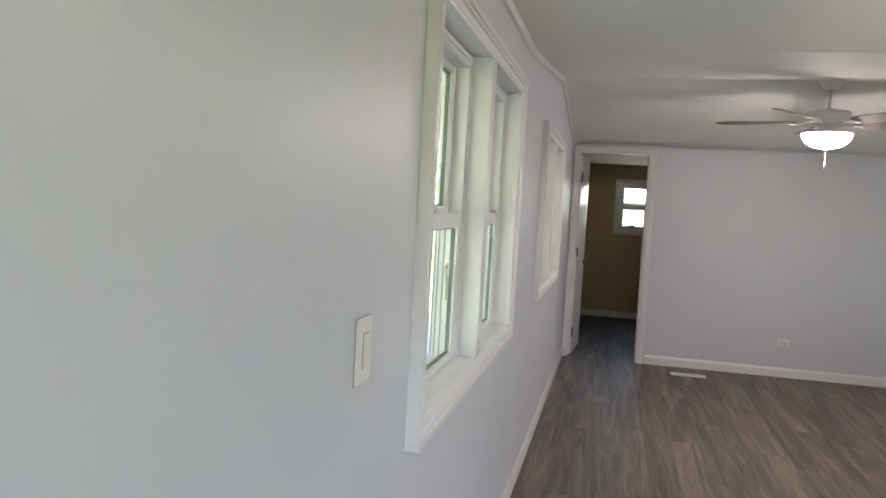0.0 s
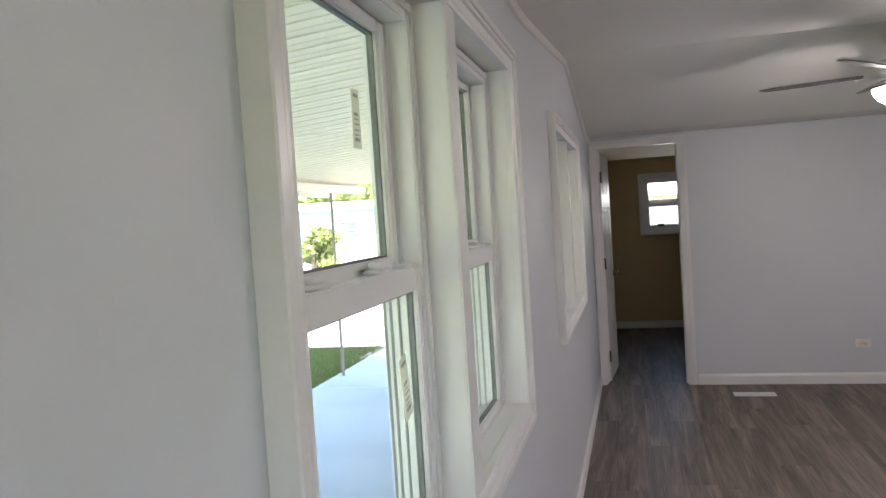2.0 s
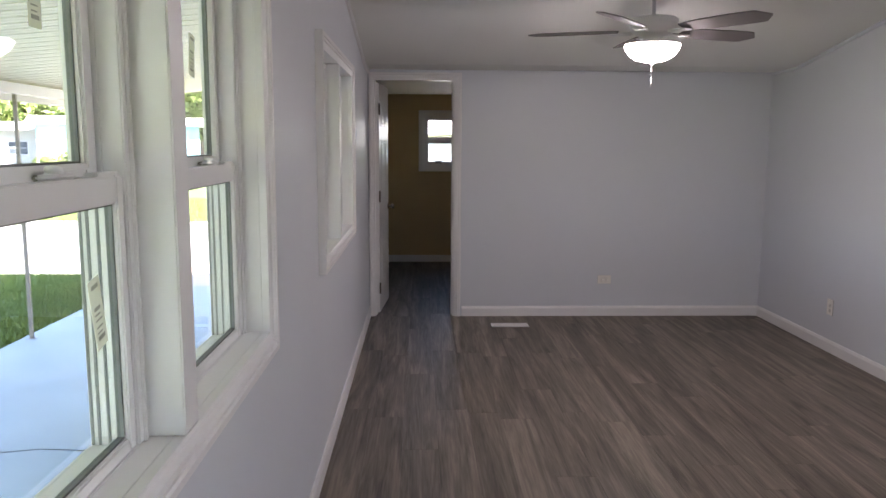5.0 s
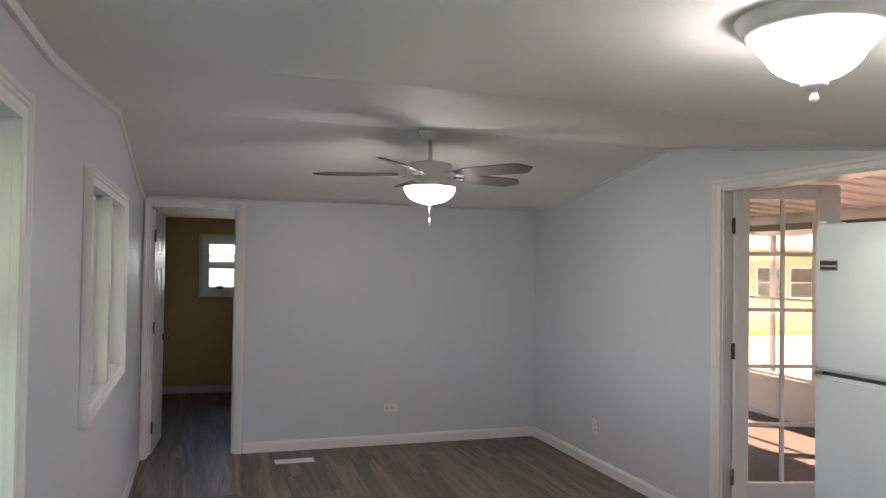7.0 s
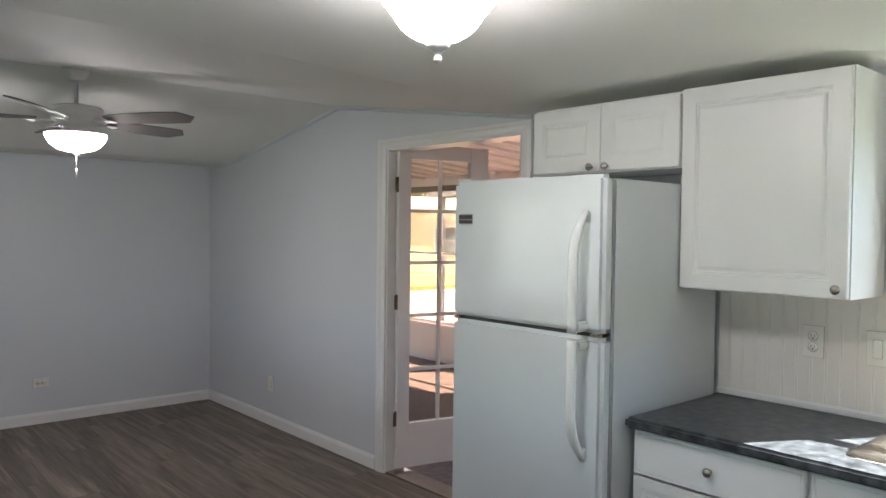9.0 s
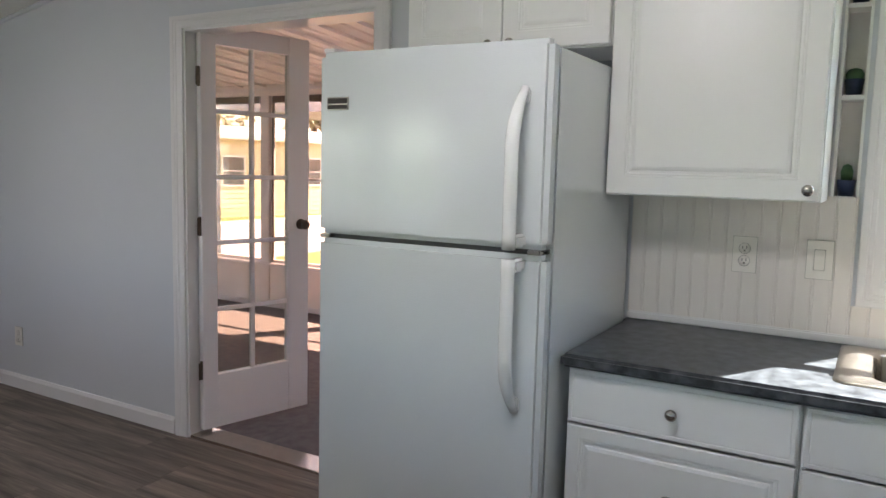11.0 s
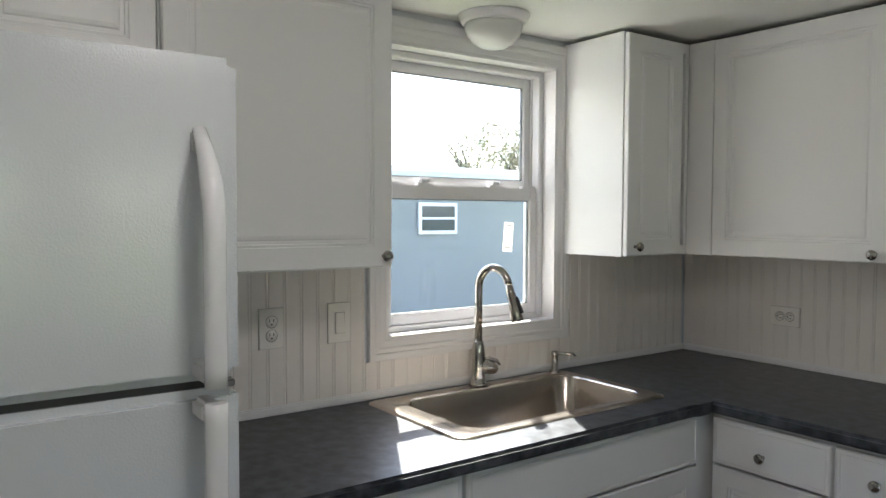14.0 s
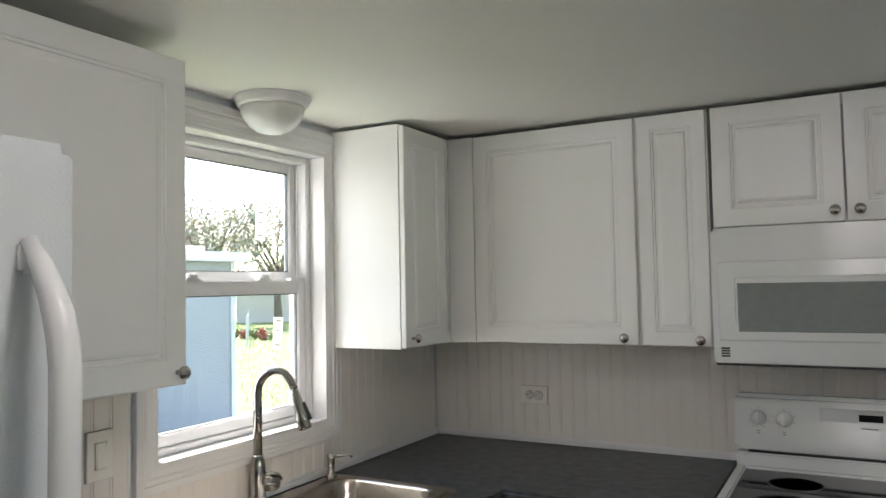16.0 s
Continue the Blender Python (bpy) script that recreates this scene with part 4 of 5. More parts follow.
cabinet(M_EAST(1.842), 0.935, BDp, 0, 0.878, "white sink base cabinet with plain false fronts over doors", [
    ("drawer_front", 0.006, 0.929, 0.716, 0.872, None),
    ("door", 0.006, 0.465, 0.112, 0.708, (0.43, 0.66)), ("door", 0.47, 0.929, 0.112, 0.708, (0.505, 0.66))], "base_cabinet", "kitchen base cabinets", toe=True, side_panel=False)
SBD = 0.86 - YB
cabinet(M_SOUTH(2.826), 0.39, SBD, 0, 0.878, "white corner base cabinet with a drawer over a door", [
    ("drawer_front", 0.012, 0.386, 0.716, 0.862, (0.185, 0.775)),
    ("door", 0.012, 0.386, 0.112, 0.708, (0.35, 0.66))], "base_cabinet", "kitchen base cabinets", toe=True)
cabinet(M_SOUTH(2.434), 0.246, SBD, 0, 0.878, "narrow white base cabinet beside the range", [
    ("drawer_front", 0.006, 0.24, 0.716, 0.862, (0.12, 0.79)),
    ("door", 0.006, 0.24, 0.112, 0.708, (0.2, 0.66))], "base_cabinet", "kitchen base cabinets", toe=True)
part("blind_corner_panel", box((2.845, YB + 0.01, 0.1), (W - 0.01, 0.90, 0.878)), CAB, None, "white blind corner of the base cabinets", category="cabinet")

# worktop with a cut-out for the sink
CX0, CY1, CZ0, CZ1 = 2.80, 0.885, 0.879, 0.917
SX0, SX1, SKY0, SKY1 = 2.955, 3.385, 0.965, 1.745


def worktop():
    bm = bmesh.new()
    xs = [2.186, CX0, SX0, SX1, W - 0.002]
    ys = [YB + 0.002, CY1, SKY0, SKY1, 2.462]
    tops = {}

    def v(i, j, z):
        if (i, j, z) not in tops:
            tops[(i, j, z)] = bm.verts.new((xs[i], ys[j], z))
        return tops[(i, j, z)]

    def solid(i, j):
        if not (0 <= i < 4 and 0 <= j < 4):
            return False
        if i == 0:
            return j == 0
        return not (i == 2 and j == 2)

    for i in range(4):
        for j in range(4):
            if not solid(i, j):
                continue
            for z in (CZ0, CZ1):
                bm.faces.new([v(i, j, z), v(i + 1, j, z), v(i + 1, j + 1, z), v(i, j + 1, z)])
            for di, dj, p, q in ((-1, 0, (i, j), (i, j + 1)), (1, 0, (i + 1, j), (i + 1, j + 1)), (0, -1, (i, j), (i + 1, j)), (0, 1, (i, j + 1), (i + 1, j + 1))):
                if not solid(i + di, j + dj):
                    bm.faces.new([v(*p, CZ0), v(*q, CZ0), v(*q, CZ1), v(*p, CZ1)])
    bmesh.ops.recalc_face_normals(bm, faces=bm.faces)
    es = [e for e in bm.edges if e.calc_length() > 0.1 and ((all(abs(p.co.x - CX0) < 1e-4 and p.co.y > CY1 - 0.01 for p in e.verts)) or (all(abs(p.co.y - CY1) < 1e-4 and p.co.x < CX0 + 0.01 for p in e.verts)) or all(abs(p.co.y - 2.462) < 1e-4 for p in e.verts))]
    bmesh.ops.bevel(bm, geom=es, offset=0.009, segments=3, affect="EDGES")
    return bm


part("worktop", worktop(), COUNTER, None, "dark slate-look laminate L-shaped kitchen worktop", category="worktop")


def sink():
    th = thing("kitchen_sink", pose(3.17, 1.365, CZ1), "brushed steel single-bowl drop-in sink below the window", "sink")
    bm = bmesh.new()

    def ring(x0, x1, y0, y1, z, r, n=6):
        pts = []
        for cx, cy, a0 in ((x1 - r, y1 - r, 0), (x0 + r, y1 - r, 90), (x0 + r, y0 + r, 180), (x1 - r, y0 + r, 270)):
            for k in range(n + 1):
                a = radians(a0 + 90 * k / n)
                pts.append(bm.verts.new((cx + r * math.cos(a), cy + r * math.sin(a), z)))
        return pts

    rr = [ring(-0.25, 0.245, -0.425, 0.425, 0.0, 0.04), ring(-0.248, 0.243, -0.423, 0.423, 0.004, 0.04), ring(-0.232, 0.228, -0.41, 0.407, 0.006, 0.035),
          ring(-0.2, 0.185, -0.392, 0.34, 0.0045, 0.07), ring(-0.194, 0.179, -0.386, 0.334, -0.004, 0.07), ring(-0.186, 0.171, -0.378, 0.326, -0.15, 0.07),
          ring(-0.17, 0.155, -0.362, 0.31, -0.18, 0.06), ring(-0.14, 0.125, -0.335, 0.285, -0.19, 0.05)]
    for a, b in zip(rr, rr[1:]):
        n = len(a)
        for k in range(n):
            f = bm.faces.new((a[k], a[(k + 1) % n], b[(k + 1) % n], b[k]))
            f.smooth = True
    bm.faces.new(rr[-1])
    bmesh.ops.recalc_face_normals(bm, faces=bm.faces)
    part("basin", bm, STEEL, th)
    part("drain", lathe([(0, 0.0), (0.042, 0.0), (0.045, 0.003), (0.04, 0.004), (0.03, 0.001), (0, 0.001)], 28), CHROME, th, m=pose(0, 0, -0.1895))


sink()

fa = thing("kitchen_faucet", pose(3.385, 1.36, CZ1 + 0.005), "brushed nickel gooseneck pull-down kitchen faucet", "faucet")
part("base", lathe([(0, 0), (0.031, 0), (0.031, 0.006), (0.028, 0.010), (0.0235, 0.012), (0.0225, 0.03), (0.0225, 0.10), (0.0205, 0.13), (0.0165, 0.148), (0.0145, 0.152), (0, 0.152)], 28), CHROME, fa)
arc = [(0, 0, 0.145), (0.0, 0, 0.30)]
dv = Vector((-0.94, -0.34, 0))
for k in range(0, 13):
    a = math.pi * k / 12 * 0.93
    c = dv * (0.058 * (1 - math.cos(a)))
    arc.append((c.x, c.y, 0.335 + 0.068 * math.sin(a)))
part("spout", tube(arc, 0.0135, 18), CHROME, fa)
e1, e0 = Vector(arc[-1]), Vector(arc[-2])
dd = (e1 - e0).normalized()
part("spray_head", tube([e1, e1 + dd * 0.03, e1 + dd * 0.07, e1 + dd * 0.12, e1 + dd * 0.125], [0.0135, 0.015, 0.016, 0.021, 0.018], 18), CHROME, fa)
part("spray_button", tube([e1 + dd * 0.045 + Vector((-0.012, -0.008, 0.002)), e1 + dd * 0.1 + Vector((-0.016, -0.010, 0.003))], [0.007, 0.009], 10), BLACK, fa, "black rubber spray button")
bm = tube([(0, 0, 0.068), (-0.012, -0.020, 0.064), (-0.022, -0.042, 0.057), (-0.027, -0.056, 0.052), (-0.029, -0.062, 0.050)], [0.021, 0.0245, 0.0225, 0.015, 0.005], 18)
tube([(-0.006, -0.012, 0.088), (-0.016, -0.034, 0.092), (-0.026, -0.060, 0.080), (-0.030, -0.070, 0.066)], [0.006, 0.0075, 0.007, 0.004], 10, bm)
part("lever_handle", bm, CHROME, fa)

sd = thing("soap_dispenser", pose(3.395, 0.99, CZ1 + 0.005), "small brushed nickel soap pump beside the faucet", "soap dispenser")
part("pump_body", lathe([(0, 0), (0.02, 0), (0.02, 0.006), (0.012, 0.01), (0.012, 0.055), (0.0135, 0.06), (0.0135, 0.075), (0.006, 0.078), (0, 0.08)], 20), CHROME, sd)
part("nozzle", tube([(0, 0, 0.068), (-0.045, -0.05, 0.068), (-0.05, -0.055, 0.060)], [0.006, 0.005, 0.004], 10), CHROME, sd)


# fridge
def fridge():
    y0, y1 = 2.465, 3.228
    th = thing("refrigerator", pose(W - 0.02, y1, 0, 0, 0, -90), "white textured top-freezer refrigerator with long handles", "refrigerator")
    w = y1 - y0
    xf = W - 0.02 - 2.660
    dt = 0.062
    part("body", box((0.004, -xf + dt + 0.006, 0.03), (w - 0.004, 0, 1.752), 0.006), FRIDGE, th)
    part("base_grille", box((0.01, -xf + dt, 0.02), (w - 0.01, -xf + dt + 0.02, 0.09), 0.004), BLACK, th, "dark slotted base grille")
    for k in range(9):
        part("grille_slat", box((0.02, -xf + dt - 0.004, 0.026 + k * 0.007), (w - 0.02, -xf + dt - 0.0005, 0.030 + k * 0.007)), BLACK, th)
    for nm, a, b in (("freezer_door", 1.217, 1.766), ("fresh_food_door", 0.095, 1.203)):
        part(nm, bx(bmesh.new(), (0, -xf, a), (w, -xf + dt, b), 0.016), FRIDGE, th)
    part("door_gasket", box((0.012, -xf + 0.02, 1.2035), (w - 0.012, -xf + dt + 0.003, 1.2165)), BLACK, th, "dark gap between the doors")
    part("hinge_cover", box((0.012, -xf - 0.002, 1.2038), (0.05, -xf + 0.05, 1.2162), 0.002), CHROME, th, "grey metal centre hinge")
    part("hinge_cover", box((w - 0.05, -xf - 0.002, 1.2038), (w - 0.012, -xf + 0.05, 1.2162), 0.002), CHROME, th, "grey metal centre hinge")
    part("top_hinge", box((0.01, -xf + 0.01, 1.767), (0.055, -xf + 0.11, 1.778), 0.004), ENAMEL, th)
    hx = w - 0.070
    for nm, z0, z1, up in (("freezer_handle", 1.222, 1.638, True), ("door_handle", 0.775, 1.198, False)):
        n = 14
        pts, rad = [], []
        for k in range(n + 1):
            s = k / n
            z = z0 + (z1 - z0) * s
            e = (1 - s) if up else s
            out = 0.052 * min(1.0, (1 - e) * 0.0 + 1.0)
            tip = s if up else 1 - s
            lift = 0.070 * (1 - max(0, (tip - 0.62) / 0.38) ** 2) + 0.004
            pts.append((hx, -xf - lift, z))
            rad.append(0.0165 - 0.006 * max(0, (tip - 0.8) / 0.2))
        root = pts[0] if up else pts[-1]
        bm = tube(pts, rad, 14)
        for v in bm.verts:
            v.co.x = hx + (v.co.x - hx) * 1.12
        zc = z0 + 0.02 if up else z1 - 0.02
        bx(bm, (hx - 0.017, -xf - 0.06, zc - 0.018), (hx + 0.017, -xf + 0.004, zc + 0.018), 0.008)
        zt = z1 - 0.02 if up else z0 + 0.02
        bx(bm, (hx - 0.014, -xf - 0.012, zt - 0.02), (hx + 0.014, -xf + 0.004, zt + 0.02), 0.005)
        part(nm, bm, ENAMEL, th, "white moulded curved handle")
    nb = part("badge", box((0.038, -xf - 0.004, 1.592), (0.118, -xf + 0.001, 1.631), 0.001), CHROME, th, "small dark metal badge")
    for za, zb in ((1.596, 1.607), (1.612, 1.627)):
        part("badge_bar", box((0.042, -xf - 0.0052, za), (0.114, -xf - 0.0038, zb)), SLOT, nb, "plain dark bar of the badge")


fridge()

# microwave
mw = thing("microwave_oven", M_SOUTH(2.186), "white over-the-range microwave with a grey window", "microwave")
mwd = 0.585 - YB
part("body", box((0.002, -mwd + 0.05, 1.325), (0.758, -0.002, 1.734), 0.004), ENAMEL, mw)
bm = bx(bmesh.new(), (0, -mwd, 1.312), (0.76, -mwd + 0.049, 1.737), 0.008)
part("front_panel", bm, ENAMEL, mw)
part("door", rect_loft(0.56, 0.248, [(0, 0.004), (0, -0.003), (0.004, -0.006), (0.05, -0.0075), (0.052, -0.005)], None, 0.018, 1.383, -mwd), ENAMEL, mw)
part("window", rect_loft(0.42, 0.152, [(0, 0.003), (0.0, -0.001), (0.003, -0.0025)], None, 0.075, 1.41, -mwd - 0.005), GREYGLASS, mw, "grey see-through oven window")
part("handle", tube([(0.565, -mwd, 1.40), (0.565, -mwd - 0.035, 1.42), (0.565, -mwd - 0.035, 1.60), (0.565, -mwd, 1.62)], 0.011, 12), ENAMEL, mw)
part("control_panel", box((0.60, -mwd - 0.004, 1.383), (0.745, -mwd + 0.001, 1.631), 0.003), ENAMEL, mw)
part("bottom_grille", box((0.004, -mwd + 0.01, 1.304), (0.756, -0.01, 1.3118)), BLACK, mw, "black grille under the oven")
part("vent_gap", box((0.002, -mwd + 0.03, 1.7345), (0.758, -0.01, 1.7375)), BLACK, mw)
bm = bmesh.new()
for k in range(4):
    bx(bm, (0.022, -mwd - 0.0015, 1.332 + k * 0.008), (0.048, -mwd + 0.001, 1.3375 + k * 0.008))
part("badge", bm, SLOT, mw, "small dark striped badge")


# range
def stove():
    th = thing("electric_range", M_SOUTH(2.178), "white electric range with a black glass cooktop", "range")
    w, d = 0.756, 0.70
    part("body", box((0.002, -d + 0.03, 0.02), (w - 0.002, -0.03, 0.895), 0.004), ENAMEL, th)
    bm = bmesh.new()
    bx(bm, (0, -d, 0.896), (w, -d + 0.035, 0.925), 0.010)
    bx(bm, (0, -d + 0.035, 0.896), (0.035, -0.09, 0.925), 0.008)
    bx(bm, (w - 0.035, -d + 0.035, 0.896), (w, -0.09, 0.925), 0.008)
    bx(bm, (0.035, -0.12, 0.896), (w - 0.035, -0.09, 0.925), 0.006)
    part("cooktop_frame", bm, ENAMEL, th)
    gl = part("cooktop_glass", box((0.034, -d + 0.034, 0.900), (w - 0.034, -0.119, 0.918)), BLACKGLASS, th, "black ceramic cooktop glass")
    for cx, cy, r in ((0.2, -0.52, 0.105), (0.56, -0.52, 0.08), (0.2, -0.27, 0.08), (0.56, -0.27, 0.1)):
        part("burner_ring", lathe([(r - 0.003, 0), (r, 0.0006), (r + 0.003, 0)], 40), GREYGLASS, gl, m=pose(cx, cy, 0.9183))
    bm = bmesh.new()
    bx(bm, (0, -0.09, 0.90), (w, -0.012, 0.968), 0.006)
    part("backguard_riser", bm, ENAMEL, th)
    part("vent_slot", box((0.04, -0.088, 0.969), (w - 0.04, -0.03, 0.977)), BLACK, th)
    bm = bx(bmesh.new(), (-0.004, -0.095, 0.978), (w + 0.004, -0.012, 1.168), 0.014)
    for v in bm.verts:
        if v.co.y < -0.06:
            v.co.y += (v.co.z - 0.978) * 0.18
    part("control_panel", bm, ENAMEL, th)

    def face(z):
        return -0.095 + (z - 0.978) * 0.18

    for cx in (0.075, 0.158, 0.60, 0.68):
        k = part("control_knob", lathe([(0, 0), (0.027, 0), (0.026, 0.006), (0.022, 0.008), (0.02, 0.02), (0, 0.021)], 24), ENAMEL, th, m=pose(cx, face(1.088) - 0.0005, 1.088, 80, 0, 0))
        part("knob_grip", box((-0.005, -0.021, 0.018), (0.005, 0.021, 0.031), 0.003), ENAMEL, k)
        bm = bmesh.new()
        bx(bm, (cx - 0.006, face(1.04) - 0.001, 1.036), (cx + 0.006, face(1.04) + 0.002, 1.038))
        bx(bm, (cx - 0.006, face(1.045) - 0.001, 1.044), (cx + 0.006, face(1.045) + 0.002, 1.046))
        for q in range(9):
            a = radians(-150 + q * 37)
            bx(bm, (cx + 0.034 * math.sin(a) - 0.0012, face(1.088 + 0.034 * math.cos(a)) - 0.0012, 1.088 + 0.034 * math.cos(a) - 0.0012), (cx + 0.034 * math.sin(a) + 0.0012, face(1.088 + 0.034 * math.cos(a)) + 0.002, 1.088 + 0.034 * math.cos(a) + 0.0012))
        part("dial_marks", bm, INK, th, "grey dial marks")
    part("clock_panel", rect_loft(0.22, 0.085, [(0, 0.002), (0.002, -0.0015), (0.004, 0.0)], None, 0.27, 1.05, face(1.09)), ENAMEL, th)
    part("display", box((0.385, face(1.10) - 0.002, 1.095), (0.455, face(1.10) + 0.003, 1.118)), BLACKGLASS, th, "black clock display")
    bm = bmesh.new()
    for i in range(3):
        for j in range(2):
            bx(bm, (0.295 + i * 0.028, face(1.1) - 0.0015, 1.108 - j * 0.03), (0.31 + i * 0.028, face(1.1) + 0.002, 1.111 - j * 0.03))
    bx(bm, (0.39, face(1.075) - 0.0015, 1.072), (0.44, face(1.075) + 0.002, 1.075))
    part("button_marks", bm, INK, th, "grey button marks")
    part("oven_door", bx(bmesh.new(), (0.004, -d - 0.012, 0.20), (w - 0.004, -d + 0.028, 0.872), 0.008), ENAMEL, th)
    part("oven_window", box((0.16, -d - 0.0135, 0.36), (w - 0.16, -d - 0.010, 0.66)), BLACKGLASS, th, "black oven window")
    part("oven_handle", tube([(0.06, -d - 0.01, 0.80), (0.07, -d - 0.05, 0.80), (w - 0.07, -d - 0.05, 0.80), (w - 0.06, -d - 0.01, 0.80)], 0.012, 12), ENAMEL, th)
    part("storage_drawer", bx(bmesh.new(), (0.004, -d - 0.006, 0.03), (w - 0.004, -d + 0.028, 0.19), 0.006), ENAMEL, th)


stove()

# ---- sunroom ----
SX, SYA, SYB = 6.42, 2.25, 11.5
part("sunroom_floor", box((W + TH, SYA, -0.12), (SX + 0.1, SYB, -0.02)), CARPET, **S)
part("sunroom_wall_end", box((W + TH, SYA - 0.08, -0.12), (SX + 0.1, SYA, 2.5)), SUNWALL, **S)


def sunroom_wall():
    z_s, z_h = 0.45, 2.085
    wl = thing("sunroom_wall", pose(SX, 0, 0), "white sunroom wall with tinted windows over low panels", kind="structure")
    step = 1.42
    ys = [5.61 + step * k for k in range(-2, 5)]
    bm = bmesh.new()
    bx(bm, (0, SYA, -0.12), (0.08, SYB, 0.40))
    part("knee_wall", bm, SUNWALL, wl)
    part("sill", box((-0.03, SYA, 0.401), (0.1, SYB, z_s - 0.02), 0.006), TRIM, wl)
    part("header", box((-0.01, SYA, z_h), (0.09, SYB, 2.30), 0.003), SUNWALL, wl)
    part("header_trim", box((-0.03, SYA, z_h + 0.045), (-0.011, SYB, z_h + 0.075), 0.004), TRIM, wl)
    part("base_trim", box((-0.014, SYA, -0.02), (-0.001, SYB, 0.03), 0.003), TRIM, wl)
    for y in ys:
        part("post", box((-0.012, y - 0.055, z_s - 0.02), (0.07, y + 0.055, z_h), 0.004), TRIM, wl)
        part("panel_stile", box((-0.014, y - 0.06, 0.031), (-0.001, y + 0.06, 0.40), 0.003), SUNWALL, wl)
    for a, b in zip(ys, ys[1:]):
        a, b = a + 0.056, b - 0.056
        wd = part("window", box((0.02, a, z_s - 0.02), (0.05, a + 0.028, z_h)), VINYL, wl)
        part("shade_roll", box((0.004, a + 0.028, z_h - 0.07), (0.019, b - 0.028, z_h - 0.002), 0.004), BRONZE, wd, "dark brown rolled shade under the header")
        part("screen_track", box((0.004, b - 0.040, z_s + 0.01), (0.019, b - 0.028, z_h - 0.071)), BRONZE, wd, "dark brown screen track")
        part("window_stile", box((0.02, b - 0.028, z_s - 0.02), (0.05, b, z_h)), VINYL, wd)
        part("window_rail", box((0.02, a + 0.028, z_s - 0.02), (0.05, b - 0.028, z_s + 0.012)), VINYL, wd)
        part("window_rail", box((0.02, a + 0.028, z_h - 0.03), (0.05, b - 0.028, z_h)), BRONZE, wd)
        part("meeting_rail", box((0.015, a + 0.028, 1.265), (0.05, b - 0.028, 1.288)), VINYL, wd)
        part("pane", box((0.034, a + 0.028, z_s + 0.012), (0.037, b - 0.028, 1.265)), BRONZEGLASS, wd, "bronze-tinted pane")
        part("pane", box((0.034, a + 0.028, 1.288), (0.037, b - 0.028, z_h - 0.03)), BRONZEGLASS, wd, "bronze-tinted pane")


sunroom_wall()
n_wall = thing("sunroom_wall_north", pose(W + TH, SYB, 0), "sunroom end wall with low panels and tinted panes", kind="structure")
part("knee_wall", box((0, 0, -0.12), (SX - W - TH, 0.08, 0.43)), SUNWALL, n_wall)
part("header", box((0, 0, 2.085), (SX - W - TH, 0.08, 2.5)), SUNWALL, n_wall)
for k in range(3):
    part("post", box((k * 1.37, -0.01, 0.43), (k * 1.37 + 0.1, 0.08, 2.085), 0.004), TRIM, n_wall)
for k in range(2):
    part("pane", box((k * 1.37 + 0.1, 0.03, 0.43), (k * 1.37 + 1.37, 0.034, 2.085)), BRONZEGLASS, n_wall, "bronze-tinted pane")


def pan_ceiling(name, x0, x1, z_at_x0, z_at_x1, y0, y1, pitch, material, deep=1.0):
    """Metal roof pans with raised seams, sloping across x."""
    bm = bmesh.new()
    n = int((y1 - y0) / pitch)

    def z(x, dz=0):
        return z_at_x0 + (z_at_x1 - z_at_x0) * (x - x0) / (x1 - x0) + dz

    prof = []
    for k in range(n):
        y = y0 + k * pitch
        prof += [(y, 0), (y + pitch * 0.42, 0.0), (y + pitch * 0.46, 0.012 * deep), (y + pitch * 0.54, 0.012 * deep), (y + pitch * 0.58, 0.0), (y + pitch * 0.94, 0.0), (y + pitch * 0.955, -0.022 * deep), (y + pitch * 0.985, -0.022 * deep)]
    prof.append((y0 + n * pitch, 0))
    rows = []
    for x in (x0, x1):
        rows.append([bm.verts.new((x, y, z(x, dz))) for y, dz in prof])
    for k in range(len(prof) - 1):
        bm.faces.new((rows[0][k], rows[0][k + 1], rows[1][k + 1], rows[1][k]))
    top = [bm.verts.new((x, y, z(x, 0.06))) for x in (x0, x1) for y in (y0, y1)]
    bm.faces.new((top[0], top[1], top[3], top[2]))
    return part(name, bm, material, **S)


pan_ceiling("sunroom_ceiling", W + TH, SX + 0.45, 2.40, 2.16, SYA - 0.1, SYB + 0.2, 0.305, SUNCEIL)

# ---- porch on the west side ----
GZ = -0.75
pan_ceiling("porch_roof", -4.55, -TH, 2.11, 2.50, -4.0, 12.6, 0.203, PORCH, 0.32)
bm = bmesh.new()
bx(bm, (-4.56, -4.0, 1.99), (-4.50, 12.6, 2.17), 0.004)
bx(bm, (-4.50, -4.0, 2.155), (-4.44, 12.6, 2.165))
part("porch_fascia", bm, ROOFW, **S)
pb = part("porch_beam", box((-4.06, -4.0, 2.015), (-3.94, 12.6, 2.13), 0.006), ROOFW, **S)
for k in range(-6, 3):
    y = 7.59 + 1.84 * k
    ps = thing("porch_post", pose(-4.0, y, GZ + 0.02), "slim brown-grey metal post between slab and porch roof", "post", group="porch posts")
    part("shaft", box((-0.019, -0.019, 0.006), (0.019, 0.019, 2.744), 0.004), POSTM, ps)
    part("foot_plate", box((-0.045, -0.045, 0), (0.045, 0.045, 0.006), 0.001), POSTM, ps)

# ---- outdoors ----
part("ground", box((-300, -300, GZ - 0.5), (300, 300, GZ - 0.02)), EARTH, **S)
part("patio_slab", box((-4.12, -4.2, GZ - 0.1), (-TH, 12.65, GZ + 0.02), 0.01), SLAB, **S)
bm = bmesh.new()
